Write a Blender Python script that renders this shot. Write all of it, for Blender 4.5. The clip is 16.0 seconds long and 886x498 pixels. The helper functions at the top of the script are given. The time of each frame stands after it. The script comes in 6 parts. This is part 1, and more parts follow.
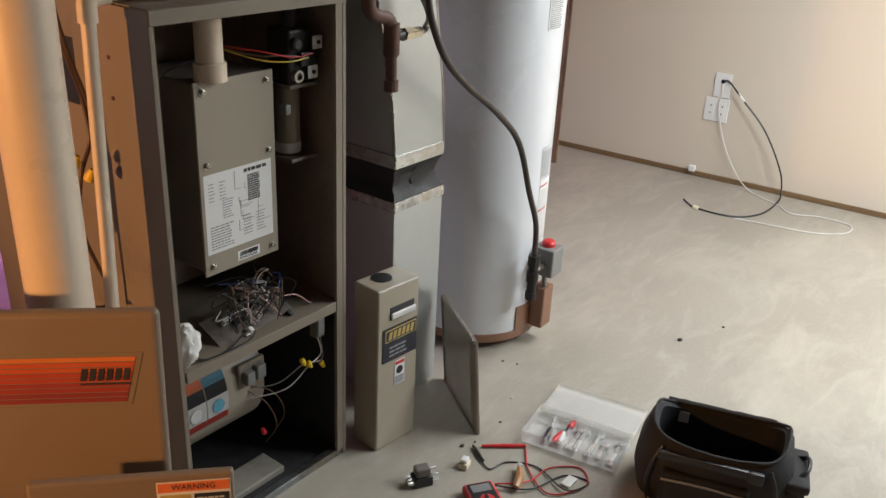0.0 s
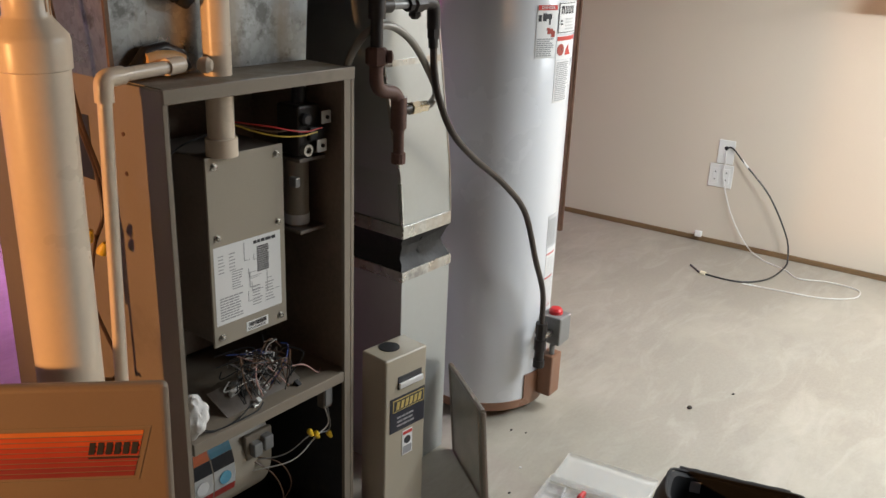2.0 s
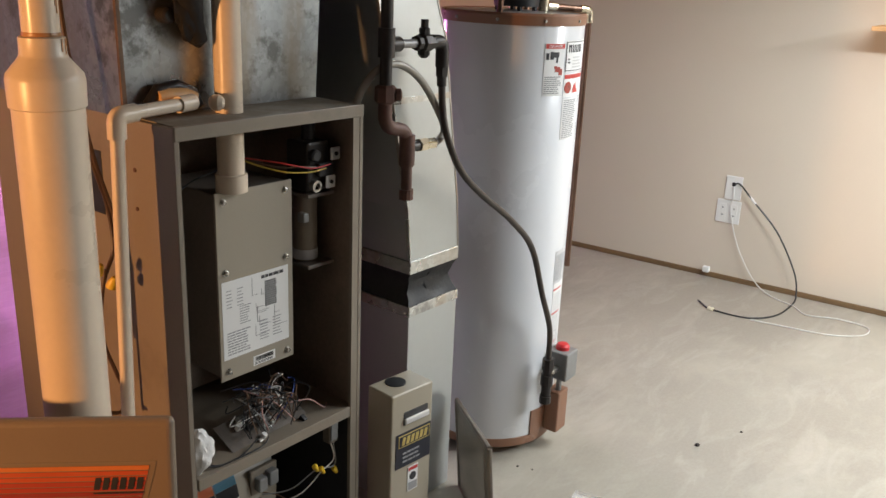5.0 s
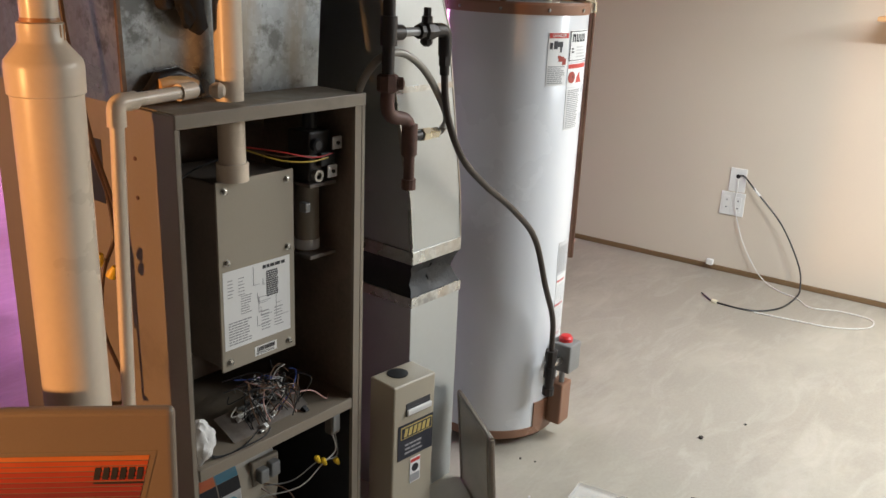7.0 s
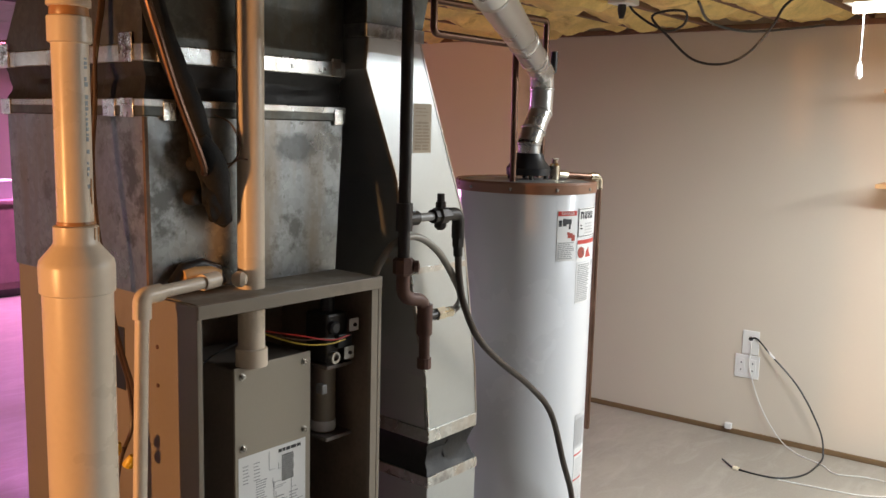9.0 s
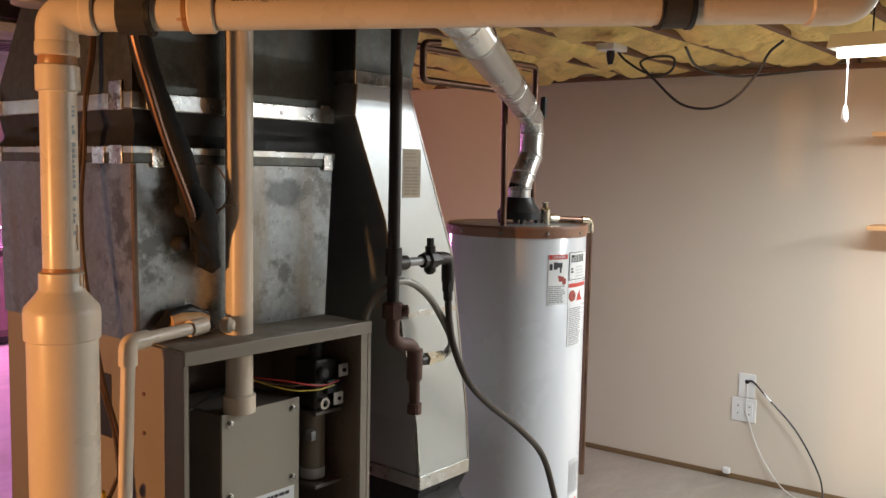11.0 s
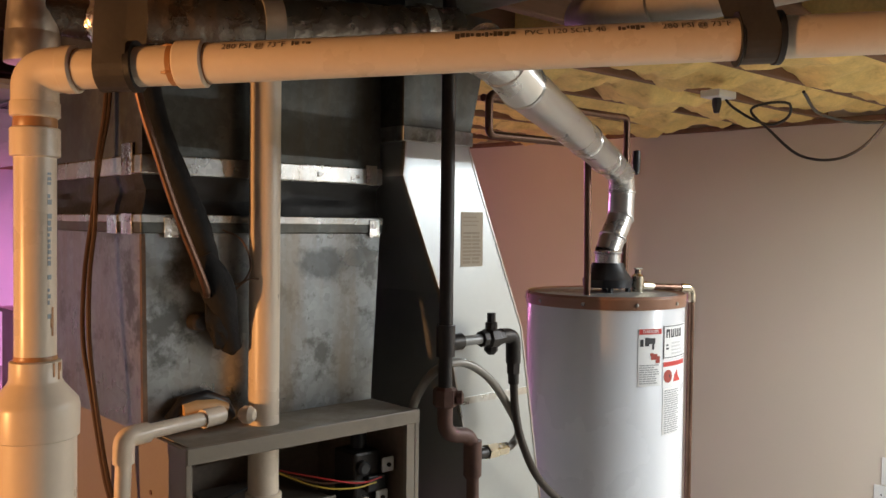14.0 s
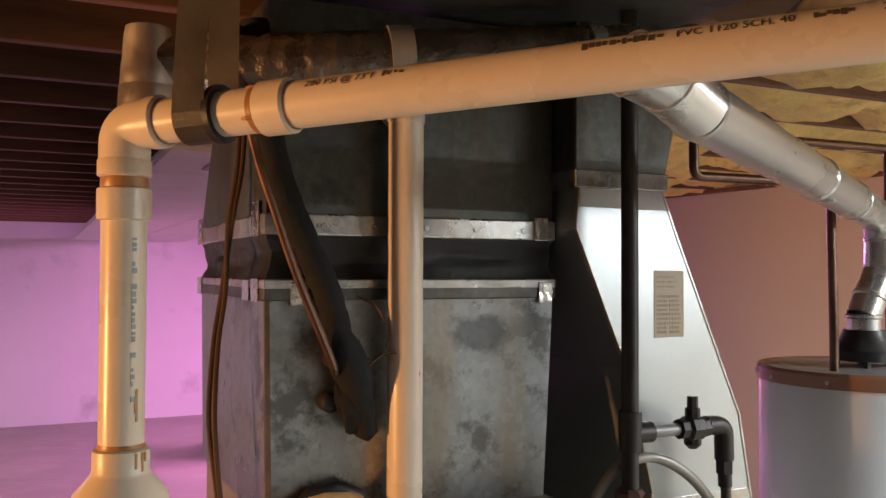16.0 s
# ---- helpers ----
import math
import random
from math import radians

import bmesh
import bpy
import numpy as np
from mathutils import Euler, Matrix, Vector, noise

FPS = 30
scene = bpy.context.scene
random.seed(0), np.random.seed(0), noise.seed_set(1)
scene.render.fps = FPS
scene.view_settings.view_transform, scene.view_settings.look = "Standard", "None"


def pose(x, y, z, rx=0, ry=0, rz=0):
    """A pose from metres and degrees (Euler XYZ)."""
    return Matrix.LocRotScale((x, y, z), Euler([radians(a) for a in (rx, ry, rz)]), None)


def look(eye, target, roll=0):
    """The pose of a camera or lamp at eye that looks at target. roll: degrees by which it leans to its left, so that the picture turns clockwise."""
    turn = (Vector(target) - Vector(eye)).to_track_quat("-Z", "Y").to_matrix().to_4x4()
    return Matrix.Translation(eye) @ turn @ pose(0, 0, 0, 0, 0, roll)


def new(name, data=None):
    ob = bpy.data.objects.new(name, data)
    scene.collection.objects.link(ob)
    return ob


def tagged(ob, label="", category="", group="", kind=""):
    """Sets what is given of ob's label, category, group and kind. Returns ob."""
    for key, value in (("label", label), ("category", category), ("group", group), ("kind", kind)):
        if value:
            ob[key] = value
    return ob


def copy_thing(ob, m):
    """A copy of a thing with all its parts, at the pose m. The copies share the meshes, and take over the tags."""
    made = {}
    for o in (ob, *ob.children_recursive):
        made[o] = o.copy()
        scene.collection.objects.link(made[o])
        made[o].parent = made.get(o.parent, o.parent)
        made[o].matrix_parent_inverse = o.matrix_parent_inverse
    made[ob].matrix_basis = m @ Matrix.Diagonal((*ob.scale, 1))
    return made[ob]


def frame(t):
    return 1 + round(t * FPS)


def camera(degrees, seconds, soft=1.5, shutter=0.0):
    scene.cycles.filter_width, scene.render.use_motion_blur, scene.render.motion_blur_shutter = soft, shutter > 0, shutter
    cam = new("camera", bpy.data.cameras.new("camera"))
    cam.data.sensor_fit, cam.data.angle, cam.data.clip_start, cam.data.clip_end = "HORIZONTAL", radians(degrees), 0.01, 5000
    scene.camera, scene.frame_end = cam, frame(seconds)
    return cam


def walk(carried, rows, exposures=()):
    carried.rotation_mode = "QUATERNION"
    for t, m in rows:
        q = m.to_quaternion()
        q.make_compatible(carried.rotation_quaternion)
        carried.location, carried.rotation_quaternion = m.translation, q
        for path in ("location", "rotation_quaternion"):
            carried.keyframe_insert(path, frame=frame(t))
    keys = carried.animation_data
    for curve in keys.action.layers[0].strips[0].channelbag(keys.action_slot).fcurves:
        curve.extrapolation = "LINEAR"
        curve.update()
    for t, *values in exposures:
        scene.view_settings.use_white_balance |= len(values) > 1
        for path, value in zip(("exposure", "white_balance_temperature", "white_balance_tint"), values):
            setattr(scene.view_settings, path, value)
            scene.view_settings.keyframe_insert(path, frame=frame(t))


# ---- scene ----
cam = camera(54.2, 16.0)
PATH = [
    (0, (0.348, 0.633, 1.608), (1.81, 1.727, 0.791), 2.9),
    (0.5, (0.341, 0.631, 1.616), (1.814, 1.739, 0.841), 2.8),
    (1, (0.333, 0.627, 1.626), (1.819, 1.755, 0.904), 2.7),
    (1.5, (0.339, 0.625, 1.628), (1.828, 1.763, 0.932), 2.4),
    (2, (0.34, 0.623, 1.629), (1.83, 1.771, 0.948), 2.3),
    (2.5, (0.338, 0.622, 1.636), (1.83, 1.784, 0.987), 2.3),
    (3, (0.336, 0.624, 1.643), (1.831, 1.796, 1.017), 2.4),
    (5.3, (0.336, 0.617, 1.642), (1.831, 1.796, 1.03), 2.5),
    (5.5, (0.337, 0.62, 1.638), (1.83, 1.796, 1.017), 2.5),
    (6, (0.342, 0.618, 1.636), (1.827, 1.793, 0.991), 2.4),
    (6.5, (0.344, 0.615, 1.63), (1.825, 1.787, 0.971), 2.5),
    (7, (0.346, 0.624, 1.629), (1.834, 1.805, 1.003), 2.5),
    (7.5, (0.34, 0.627, 1.662), (1.857, 1.84, 1.185), 1.8),
    (8, (0.331, 0.629, 1.686), (1.841, 1.891, 1.33), 1.7),
    (8.5, (0.326, 0.633, 1.692), (1.839, 1.905, 1.388), 1.5),
    (9, (0.324, 0.623, 1.696), (1.852, 1.884, 1.417), 1.5),
    (9.5, (0.33, 0.617, 1.694), (1.861, 1.879, 1.443), 1.3),
    (11.8, (0.336, 0.603, 1.702), (1.871, 1.881, 1.606), 1.4),
    (12, (0.334, 0.606, 1.707), (1.866, 1.89, 1.639), 1.4),
    (12.5, (0.34, 0.605, 1.718), (1.867, 1.898, 1.688), 0.7),
    (13, (0.426, 0.633, 1.714), (1.947, 1.93, 1.661), 0.5),
    (13.5, (0.557, 0.668, 1.72), (1.978, 2.072, 1.645), 1.0),
    (14, (0.646, 0.674, 1.725), (1.989, 2.155, 1.669), 0.7),
    (14.5, (0.745, 0.718, 1.724), (2.04, 2.242, 1.712), 0.7),
    (15, (0.839, 0.786, 1.734), (2.022, 2.398, 1.766), 0.1),
    (15.5, (0.906, 0.832, 1.735), (1.97, 2.525, 1.788), -0.2),
    (16, (0.968, 0.811, 1.751), (1.814, 2.622, 1.805), 0.2),
]
EXPOSURES = [(0.0, 0.02), (1.5, 0.0), (3.0, 0.06), (7.0, 0.08), (8.0, 0.0), (9.0, 0.0), (12.5, -0.08), (13.5, 0.04), (14.5, 0.16), (16.0, 0.26)]
walk(cam, [(t, look(eye, target, roll)) for t, eye, target, roll in PATH], EXPOSURES)

# ---- light ----
world = bpy.data.worlds.new("world")
scene.world = world
world.use_nodes = True
world.node_tree.nodes["Background"].inputs[0].default_value = (0.5, 0.55, 0.6, 1)
world.node_tree.nodes["Background"].inputs[1].default_value = 0.02


def lamp(name, kind, place, colour, watts, size=0.1, size_y=None, target=None):
    data = bpy.data.lights.new(name, kind)
    data.energy, data.color = watts, colour
    if kind == "AREA":
        data.size = size
        if size_y:
            data.shape, data.size_y = "RECTANGLE", size_y
    else:
        data.shadow_soft_size = size
    ob = new(name, data)
    ob.matrix_world = look(place, target) if target else Matrix.Translation(place)
    return ob


TUBE = Vector((3.60, 1.530, 2.157))
COOL = (0.90, 0.962, 1.0)
lamp("tube_light_glow", "AREA", TUBE + Vector((0, -0.62, -0.04)), COOL, 54, 0.06, 1.2, TUBE + Vector((0, -0.62, -1)))
lamp("far_tube_glow", "AREA", (4.0, -0.62, 2.16), COOL, 100, 1.2, 0.06, (4.0, -0.62, 0))
WORK = Vector((-1.6, 2.12, 1.36))
work_glow = lamp("work_light_glow", "SPOT", WORK, (1.0, 0.47, 0.165), 290, 0.07, None, (1.25, 2.10, 1.45))
work_glow.data.spot_size, work_glow.data.spot_blend = radians(58), 0.6
lamp("grow_light_glow", "AREA", (4.3, 8.6, 2.23), (1.0, 0.36, 0.94), 340, 1.0, 1.0, (3.2, 8.6, 0))
lamp("laundry_tube_glow", "AREA", (-2.4, 8.9, 2.16), COOL, 50, 1.2, 0.06, (-2.4, 8.9, 0))

# ---- materials ----
MATS = {}


def ramp(nt, fac, stops):
    r = nt.nodes.new("ShaderNodeValToRGB")
    while len(r.color_ramp.elements) < len(stops):
        r.color_ramp.elements.new(0.5)
    for e, (p, c) in zip(r.color_ramp.elements, stops):
        e.position, e.color = p, (*c, 1)
    nt.links.new(fac, r.inputs[0])
    return r.outputs[0]


def tex(nt, kind, scale, detail=4, stretch=(1, 1, 1), rough=0.55):
    co = nt.nodes.new("ShaderNodeTexCoord")
    mp = nt.nodes.new("ShaderNodeMapping")
    mp.inputs["Scale"].default_value = stretch
    nt.links.new(co.outputs["Object"], mp.inputs[0])
    n = nt.nodes.new(kind)
    n.inputs["Scale"].default_value = scale
    if kind == "ShaderNodeTexNoise":
        n.inputs["Detail"].default_value = detail
        n.inputs["Roughness"].default_value = rough
    nt.links.new(mp.outputs[0], n.inputs[0])
    return n


def mixc(nt, fac, a, b, mode="MIX"):
    m = nt.nodes.new("ShaderNodeMix")
    m.data_type, m.blend_type = "RGBA", mode
    for s, v in ((0, fac), (6, a), (7, b)):
        if hasattr(v, "links"):
            nt.links.new(v, m.inputs[s])
        else:
            m.inputs[s].default_value = v if s == 0 else (*v, 1)
    return m.outputs[2]


def mat(name, base, rough=0.5, metal=0.0, var=0.15, scale=8.0, grain=120.0, bump=0.15, stain=None, stain_scale=3.0, stain_at=(0.55, 0.7), stretch=(1, 1, 1), spread=0.12, coat=0.0):
    """A surface with slow and fine variation, stains of a given colour, and fine relief."""
    m = bpy.data.materials.new(name)
    m.use_nodes = True
    nt = m.node_tree
    b = nt.nodes["Principled BSDF"]
    slow = tex(nt, "ShaderNodeTexNoise", scale, 5, stretch)
    fine = tex(nt, "ShaderNodeTexNoise", grain, 3, stretch)
    lo, hi = [tuple(max(0, min(1, c * k)) for c in base) for k in (1 - var, 1 + var)]
    col = ramp(nt, slow.outputs[0], [(0.3, lo), (0.7, hi)])
    col = mixc(nt, 0.25, col, ramp(nt, fine.outputs[0], [(0.35, lo), (0.65, hi)]))
    if stain:
        st = tex(nt, "ShaderNodeTexNoise", stain_scale, 6, stretch, 0.65)
        k = ramp(nt, st.outputs[0], [(stain_at[0], (0, 0, 0)), (stain_at[1], (1, 1, 1))])
        col = mixc(nt, k, col, stain)
    nt.links.new(col, b.inputs["Base Color"])
    rr = ramp(nt, slow.outputs[0], [(0.3, (max(0, rough - spread),) * 3), (0.7, (min(1, rough + spread),) * 3)])
    nt.links.new(rr, b.inputs["Roughness"])
    b.inputs["Metallic"].default_value = metal
    b.inputs["Coat Weight"].default_value = coat
    if bump:
        bp = nt.nodes.new("ShaderNodeBump")
        bp.inputs["Strength"].default_value, bp.inputs["Distance"].default_value = bump, 0.002
        nt.links.new(fine.outputs[0], bp.inputs["Height"])
        nt.links.new(bp.outputs[0], b.inputs["Normal"])
    MATS[name] = m
    return m


def emitter(name, colour, strength):
    m = bpy.data.materials.new(name)
    m.use_nodes = True
    b = m.node_tree.nodes["Principled BSDF"]
    b.inputs["Base Color"].default_value = (*colour, 1)
    b.inputs["Emission Color"].default_value = (*colour, 1)
    b.inputs["Emission Strength"].default_value = strength
    return m


def galvanised(name, tint, spot, rough=0.42, patches=True):
    """Zinc-coated sheet: small spangles, cloudy oxide patches and dull streaks."""
    m = mat(name, tint, rough, 0.88 if patches else 0.8, 0.12 if patches else 0.03, 5.0, 90.0, 0.06 if patches else 0.0, spread=0.12 if patches else 0.03)
    nt = m.node_tree
    b = nt.nodes["Principled BSDF"]
    vo = tex(nt, "ShaderNodeTexVoronoi", 70)
    old = b.inputs["Base Color"].links[0].from_socket
    sp = ramp(nt, vo.outputs["Color"], [(0.2, (0.8, 0.8, 0.8)), (0.8, (1.1, 1.1, 1.1))])
    col = mixc(nt, 0.7 if patches else 0.03, old, sp, "MULTIPLY")
    if patches:
        n1 = tex(nt, "ShaderNodeTexNoise", 6.5, 7, (1, 1, 1), 0.7)
        k = ramp(nt, n1.outputs[0], [(0.54, (0, 0, 0)), (0.62, (0.9, 0.9, 0.9))])
        col = mixc(nt, k, col, spot)
        n2 = tex(nt, "ShaderNodeTexNoise", 3.0, 6, (2.2, 2.2, 0.3), 0.6)
        k2 = ramp(nt, n2.outputs[0], [(0.48, (0, 0, 0)), (0.64, (0.8, 0.8, 0.8))])
        col = mixc(nt, k2, col, (tint[0] * 0.85, tint[1] * 0.66, tint[2] * 0.50))
    nt.links.new(col, b.inputs["Base Color"])
    return m


CONCRETE = mat("concrete_floor", (0.335, 0.306, 0.255), 0.55, 0, 0.13, 1.6, 60, 0.25, (0.41, 0.376, 0.31), 0.9, (0.50, 0.66), (1, 1.6, 1), 0.15)
nt = CONCRETE.node_tree
bs = nt.nodes["Principled BSDF"]
wv = tex(nt, "ShaderNodeTexNoise", 2.2, 8, (1.0, 3.2, 1.0), 0.62)
wv.inputs["Distortion"].default_value = 1.6
sm = ramp(nt, wv.outputs[0], [(0.50, (0, 0, 0)), (0.70, (0.27, 0.27, 0.27))])
cc0 = mixc(nt, sm, bs.inputs["Base Color"].links[0].from_socket, (0.55, 0.52, 0.46))
sp = tex(nt, "ShaderNodeTexNoise", 38, 5, (1, 1, 1), 0.7)
sd = ramp(nt, sp.outputs[0], [(0.66, (0, 0, 0)), (0.74, (0.5, 0.5, 0.5))])
nt.links.new(mixc(nt, sd, cc0, (0.27, 0.245, 0.21)), bs.inputs["Base Color"])
DRYWALL = mat("painted_wall", (0.66, 0.585, 0.485), 0.75, 0, 0.03, 1.5, 160, 0.12)
WHITEWALL = mat("white_wall", (0.75, 0.74, 0.74), 0.8, 0, 0.05, 1.0, 90, 0.2, (0.55, 0.53, 0.52), 1.4, (0.6, 0.75))
WOOD = mat("joist_wood", (0.185, 0.095, 0.052), 0.7, 0, 0.3, 4, 50, 0.4, (0.10, 0.045, 0.02), 5, (0.55, 0.75), (0.3, 4, 4))
DECK = mat("subfloor_boards", (0.26, 0.19, 0.13), 0.8, 0, 0.25, 2, 40, 0.3)
INSUL = mat("glass_wool", (0.78, 0.58, 0.22), 0.95, 0, 0.22, 9, 90, 1.0, (0.45, 0.30, 0.10), 7, (0.58, 0.72))
TRIM = mat("brown_baseboard", (0.19, 0.115, 0.055), 0.5, 0, 0.25, 6, 60, 0.2, None, 3, (0.5, 0.6), (6, 0.5, 6))
CAB = mat("taupe_enamel", (0.235, 0.197, 0.153), 0.42, 0, 0.07, 3, 150, 0.08, (0.12, 0.10, 0.08), 2.5, (0.6, 0.8), coat=0.1)
CABIN = mat("cabinet_inside", (0.215, 0.165, 0.125), 0.6, 0, 0.3, 5, 80, 0.1, (0.27, 0.20, 0.15), 4, (0.58, 0.7))
# near-black material for the inner faces of the blower bay
BAYDARK = mat("bay_black", (0.028, 0.027, 0.030), 0.75, 0, 0.4, 6, 70, 0.4, (0.06, 0.05, 0.042), 5, (0.58, 0.72))
CABT = mat("dusty_enamel", (0.25, 0.225, 0.185), 0.7, 0, 0.12, 4, 90, 0.3, (0.36, 0.34, 0.30), 9, (0.48, 0.68))
PANEL = mat("olive_tan_panel", (0.33, 0.29, 0.23), 0.4, 0, 0.04, 3, 180, 0.05)
DARKBOX = mat("dark_steel", (0.16, 0.135, 0.115), 0.5, 0.1, 0.25, 6, 90, 0.1)
GALV = galvanised("galvanised_steel", (0.31, 0.325, 0.33), (0.115, 0.115, 0.11), 0.35)
GALVP = galvanised("stained_plenum_steel", (0.31, 0.325, 0.33), (0.125, 0.125, 0.12), 0.35)
nt = GALVP.node_tree
bs = nt.nodes["Principled BSDF"]
# one old oval oxide stain on the front of the plenum, and fine dark pitting
oc = nt.nodes.new("ShaderNodeTexCoord")
om = nt.nodes.new("ShaderNodeMapping")
om.inputs["Scale"].default_value = (12.5, 2.5, 22.0)
om.inputs["Location"].default_value = (-12.5 * 0.122, 2.5 * 0.3085, -22.0 * 0.313)
nt.links.new(oc.outputs["Object"], om.inputs[0])
ws = tex(nt, "ShaderNodeTexNoise", 26, 5, (1, 1, 1), 0.65)
wc = mixc(nt, 1.0, ws.outputs["Color"], (0.5, 0.5, 0.5), "SUBTRACT")
wd = mixc(nt, 0.95, om.outputs[0], wc, "ADD")
og = nt.nodes.new("ShaderNodeTexGradient")
og.gradient_type = "SPHERICAL"
nt.links.new(wd, og.inputs[0])
ok = ramp(nt, og.outputs[0], [(0.06, (0, 0, 0)), (0.40, (0.7, 0.7, 0.7))])
pc1 = mixc(nt, ok, bs.inputs["Base Color"].links[0].from_socket, (0.085, 0.088, 0.088))
pit = tex(nt, "ShaderNodeTexNoise", 34, 6, (1, 1, 0.7), 0.75)
pk = ramp(nt, pit.outputs[0], [(0.62, (0, 0, 0)), (0.68, (0.8, 0.8, 0.8))])
nt.links.new(mixc(nt, pk, pc1, (0.10, 0.095, 0.09)), bs.inputs["Base Color"])
RUSTY = mat("rusty_edge", (0.17, 0.105, 0.065), 0.6, 0.3, 0.35, 18, 90, 0.3)
GALVN = galvanised("clean_galvanised_steel", (0.50, 0.53, 0.54), (0.4, 0.4, 0.4), 0.33, False)
GALVO = galvanised("old_trunk_steel", (0.12, 0.125, 0.12), (0.08, 0.08, 0.08), 0.5)
# darker zinc sheet for the upper boxes, lower band and gap panel
GALVD = galvanised("dark_galvanised_steel", (0.13, 0.137, 0.13), (0.085, 0.085, 0.083), 0.48)
BAND = galvanised("band_steel", (0.55, 0.56, 0.55), (0.3, 0.3, 0.3), 0.3)
FOIL = mat("foil_tape", (0.80, 0.78, 0.74), 0.25, 1.0, 0.15, 20, 60, 1.2)
FLEX = mat("foil_duct", (0.22, 0.185, 0.155), 0.26, 0.9, 0.3, 14, 70, 1.6)
FOAM = mat("black_foam", (0.007, 0.0065, 0.0065), 0.9, 0, 0.5, 16, 60, 1.2)
RUBBER = mat("black_canvas", (0.014, 0.014, 0.015), 0.55, 0, 0.4, 20, 80, 0.6)
BLACK = mat("black_plastic", (0.018, 0.018, 0.02), 0.4, 0, 0.3, 20, 120, 0.1)
NYLON = mat("black_nylon", (0.011, 0.011, 0.0125), 0.75, 0, 0.35, 9, 320, 0.8)
STRAPM = mat("grey_strap", (0.11, 0.098, 0.088), 0.42, 0, 0.2, 10, 120, 0.2)
PVC = mat("white_pvc", (0.72, 0.605, 0.475), 0.32, 0, 0.05, 6, 90, 0.04, (0.60, 0.50, 0.38), 5, (0.62, 0.78))
# dust plus the dimness above the lamps, both put into the colour
PVCD = mat("dusty_shaded_pvc", (0.31, 0.28, 0.24), 0.5, 0, 0.12, 6, 60, 0.1, (0.20, 0.175, 0.145), 4, (0.5, 0.75))
GLUE = mat("pipe_cement", (0.45, 0.22, 0.09), 0.4, 0, 0.3, 20, 60, 0.1)
IRON = mat("black_iron", (0.035, 0.030, 0.028), 0.45, 0.4, 0.3, 12, 80, 0.3)
RUST = mat("primed_iron", (0.105, 0.052, 0.040), 0.5, 0.2, 0.3, 14, 80, 0.3)
COPPER = mat("copper", (0.15, 0.085, 0.06), 0.4, 0.9, 0.3, 12, 80, 0.1, (0.16, 0.10, 0.07), 9, (0.52, 0.7))
BRASS = mat("brass", (0.60, 0.54, 0.42), 0.26, 1.0, 0.15, 14, 80, 0.1)
HOSE = mat("coated_hose", (0.075, 0.060, 0.052), 0.4, 0.3, 0.1, 14, 200, 0.2)
HOSEG = mat("grey_hose", (0.28, 0.26, 0.23), 0.42, 0.3, 0.1, 14, 200, 0.2)
HEATW = mat("heater_enamel", (0.68, 0.69, 0.71), 0.24, 0, 0.02, 2, 120, 0.03, coat=0.3)
HEATB = mat("heater_brown", (0.25, 0.125, 0.075), 0.35, 0, 0.08, 5, 120, 0.05)
FLUE = galvanised("flue_pipe", (0.60, 0.60, 0.59), (0.45, 0.45, 0.44), 0.28, False)
PAPER = mat("white_label", (0.78, 0.78, 0.77), 0.45, 0, 0.03, 6, 100, 0.02)
INK = mat("black_ink", (0.03, 0.03, 0.035), 0.5, 0, 0.1)
FADEINK = mat("worn_ink", (0.10, 0.075, 0.055), 0.5, 0, 0.3, 30)
GREYINK = mat("grey_ink", (0.33, 0.33, 0.34), 0.5, 0, 0.1)
PALEINK = mat("pale_ink", (0.58, 0.58, 0.58), 0.5, 0, 0.1)
REDINK = mat("red_ink", (0.55, 0.05, 0.04), 0.45, 0, 0.1)
ORANGE = mat("orange_ink", (0.80, 0.20, 0.06), 0.45, 0, 0.1)
DKRED = mat("dark_red_ink", (0.36, 0.06, 0.045), 0.45, 0, 0.1)
BLUEINK = mat("blue_ink", (0.10, 0.32, 0.45), 0.45, 0, 0.1)
BLUEG = mat("faded_blue_ink", (0.30, 0.34, 0.36), 0.5, 0, 0.2)
GOLD = mat("gold_print", (0.62, 0.48, 0.16), 0.4, 0.3, 0.1)
NAVY = mat("navy_print", (0.022, 0.024, 0.035), 0.4, 0, 0.1)
TANP = mat("tan_panel", (0.235, 0.18, 0.13), 0.45, 0, 0.05, 3, 160, 0.05)
DOORP = mat("olive_door", (0.39, 0.345, 0.265), 0.42, 0, 0.04, 3, 160, 0.05)
REDP = mat("red_plastic", (0.62, 0.03, 0.035), 0.35, 0, 0.08)
GREYP = mat("grey_cast", (0.26, 0.26, 0.255), 0.45, 0.3, 0.12)
YELP = mat("yellow_plastic", (0.80, 0.52, 0.03), 0.4, 0, 0.1)
ORP = mat("orange_tool", (0.62, 0.37, 0.16), 0.45, 0, 0.1)
CREAM = mat("cream_plastic", (0.74, 0.68, 0.50), 0.4, 0, 0.05)
WHITEP = mat("white_plastic", (0.80, 0.80, 0.78), 0.35, 0, 0.03)
CHROME = mat("chrome", (0.82, 0.82, 0.83), 0.3, 0.7, 0.06)
SCREW = mat("zinc_screw", (0.42, 0.40, 0.37), 0.3, 0.9, 0.15, 40)
ZINC = mat("bright_zinc", (0.82, 0.82, 0.80), 0.4, 0.1, 0.08)
CLOTH = mat("white_rag", (0.75, 0.74, 0.72), 0.9, 0, 0.08, 9, 90, 0.6)
MESHM = mat("dirty_sheet", (0.34, 0.315, 0.27), 0.6, 0.2, 0.25, 14, 260, 0.9, (0.22, 0.20, 0.17), 7, (0.5, 0.7))
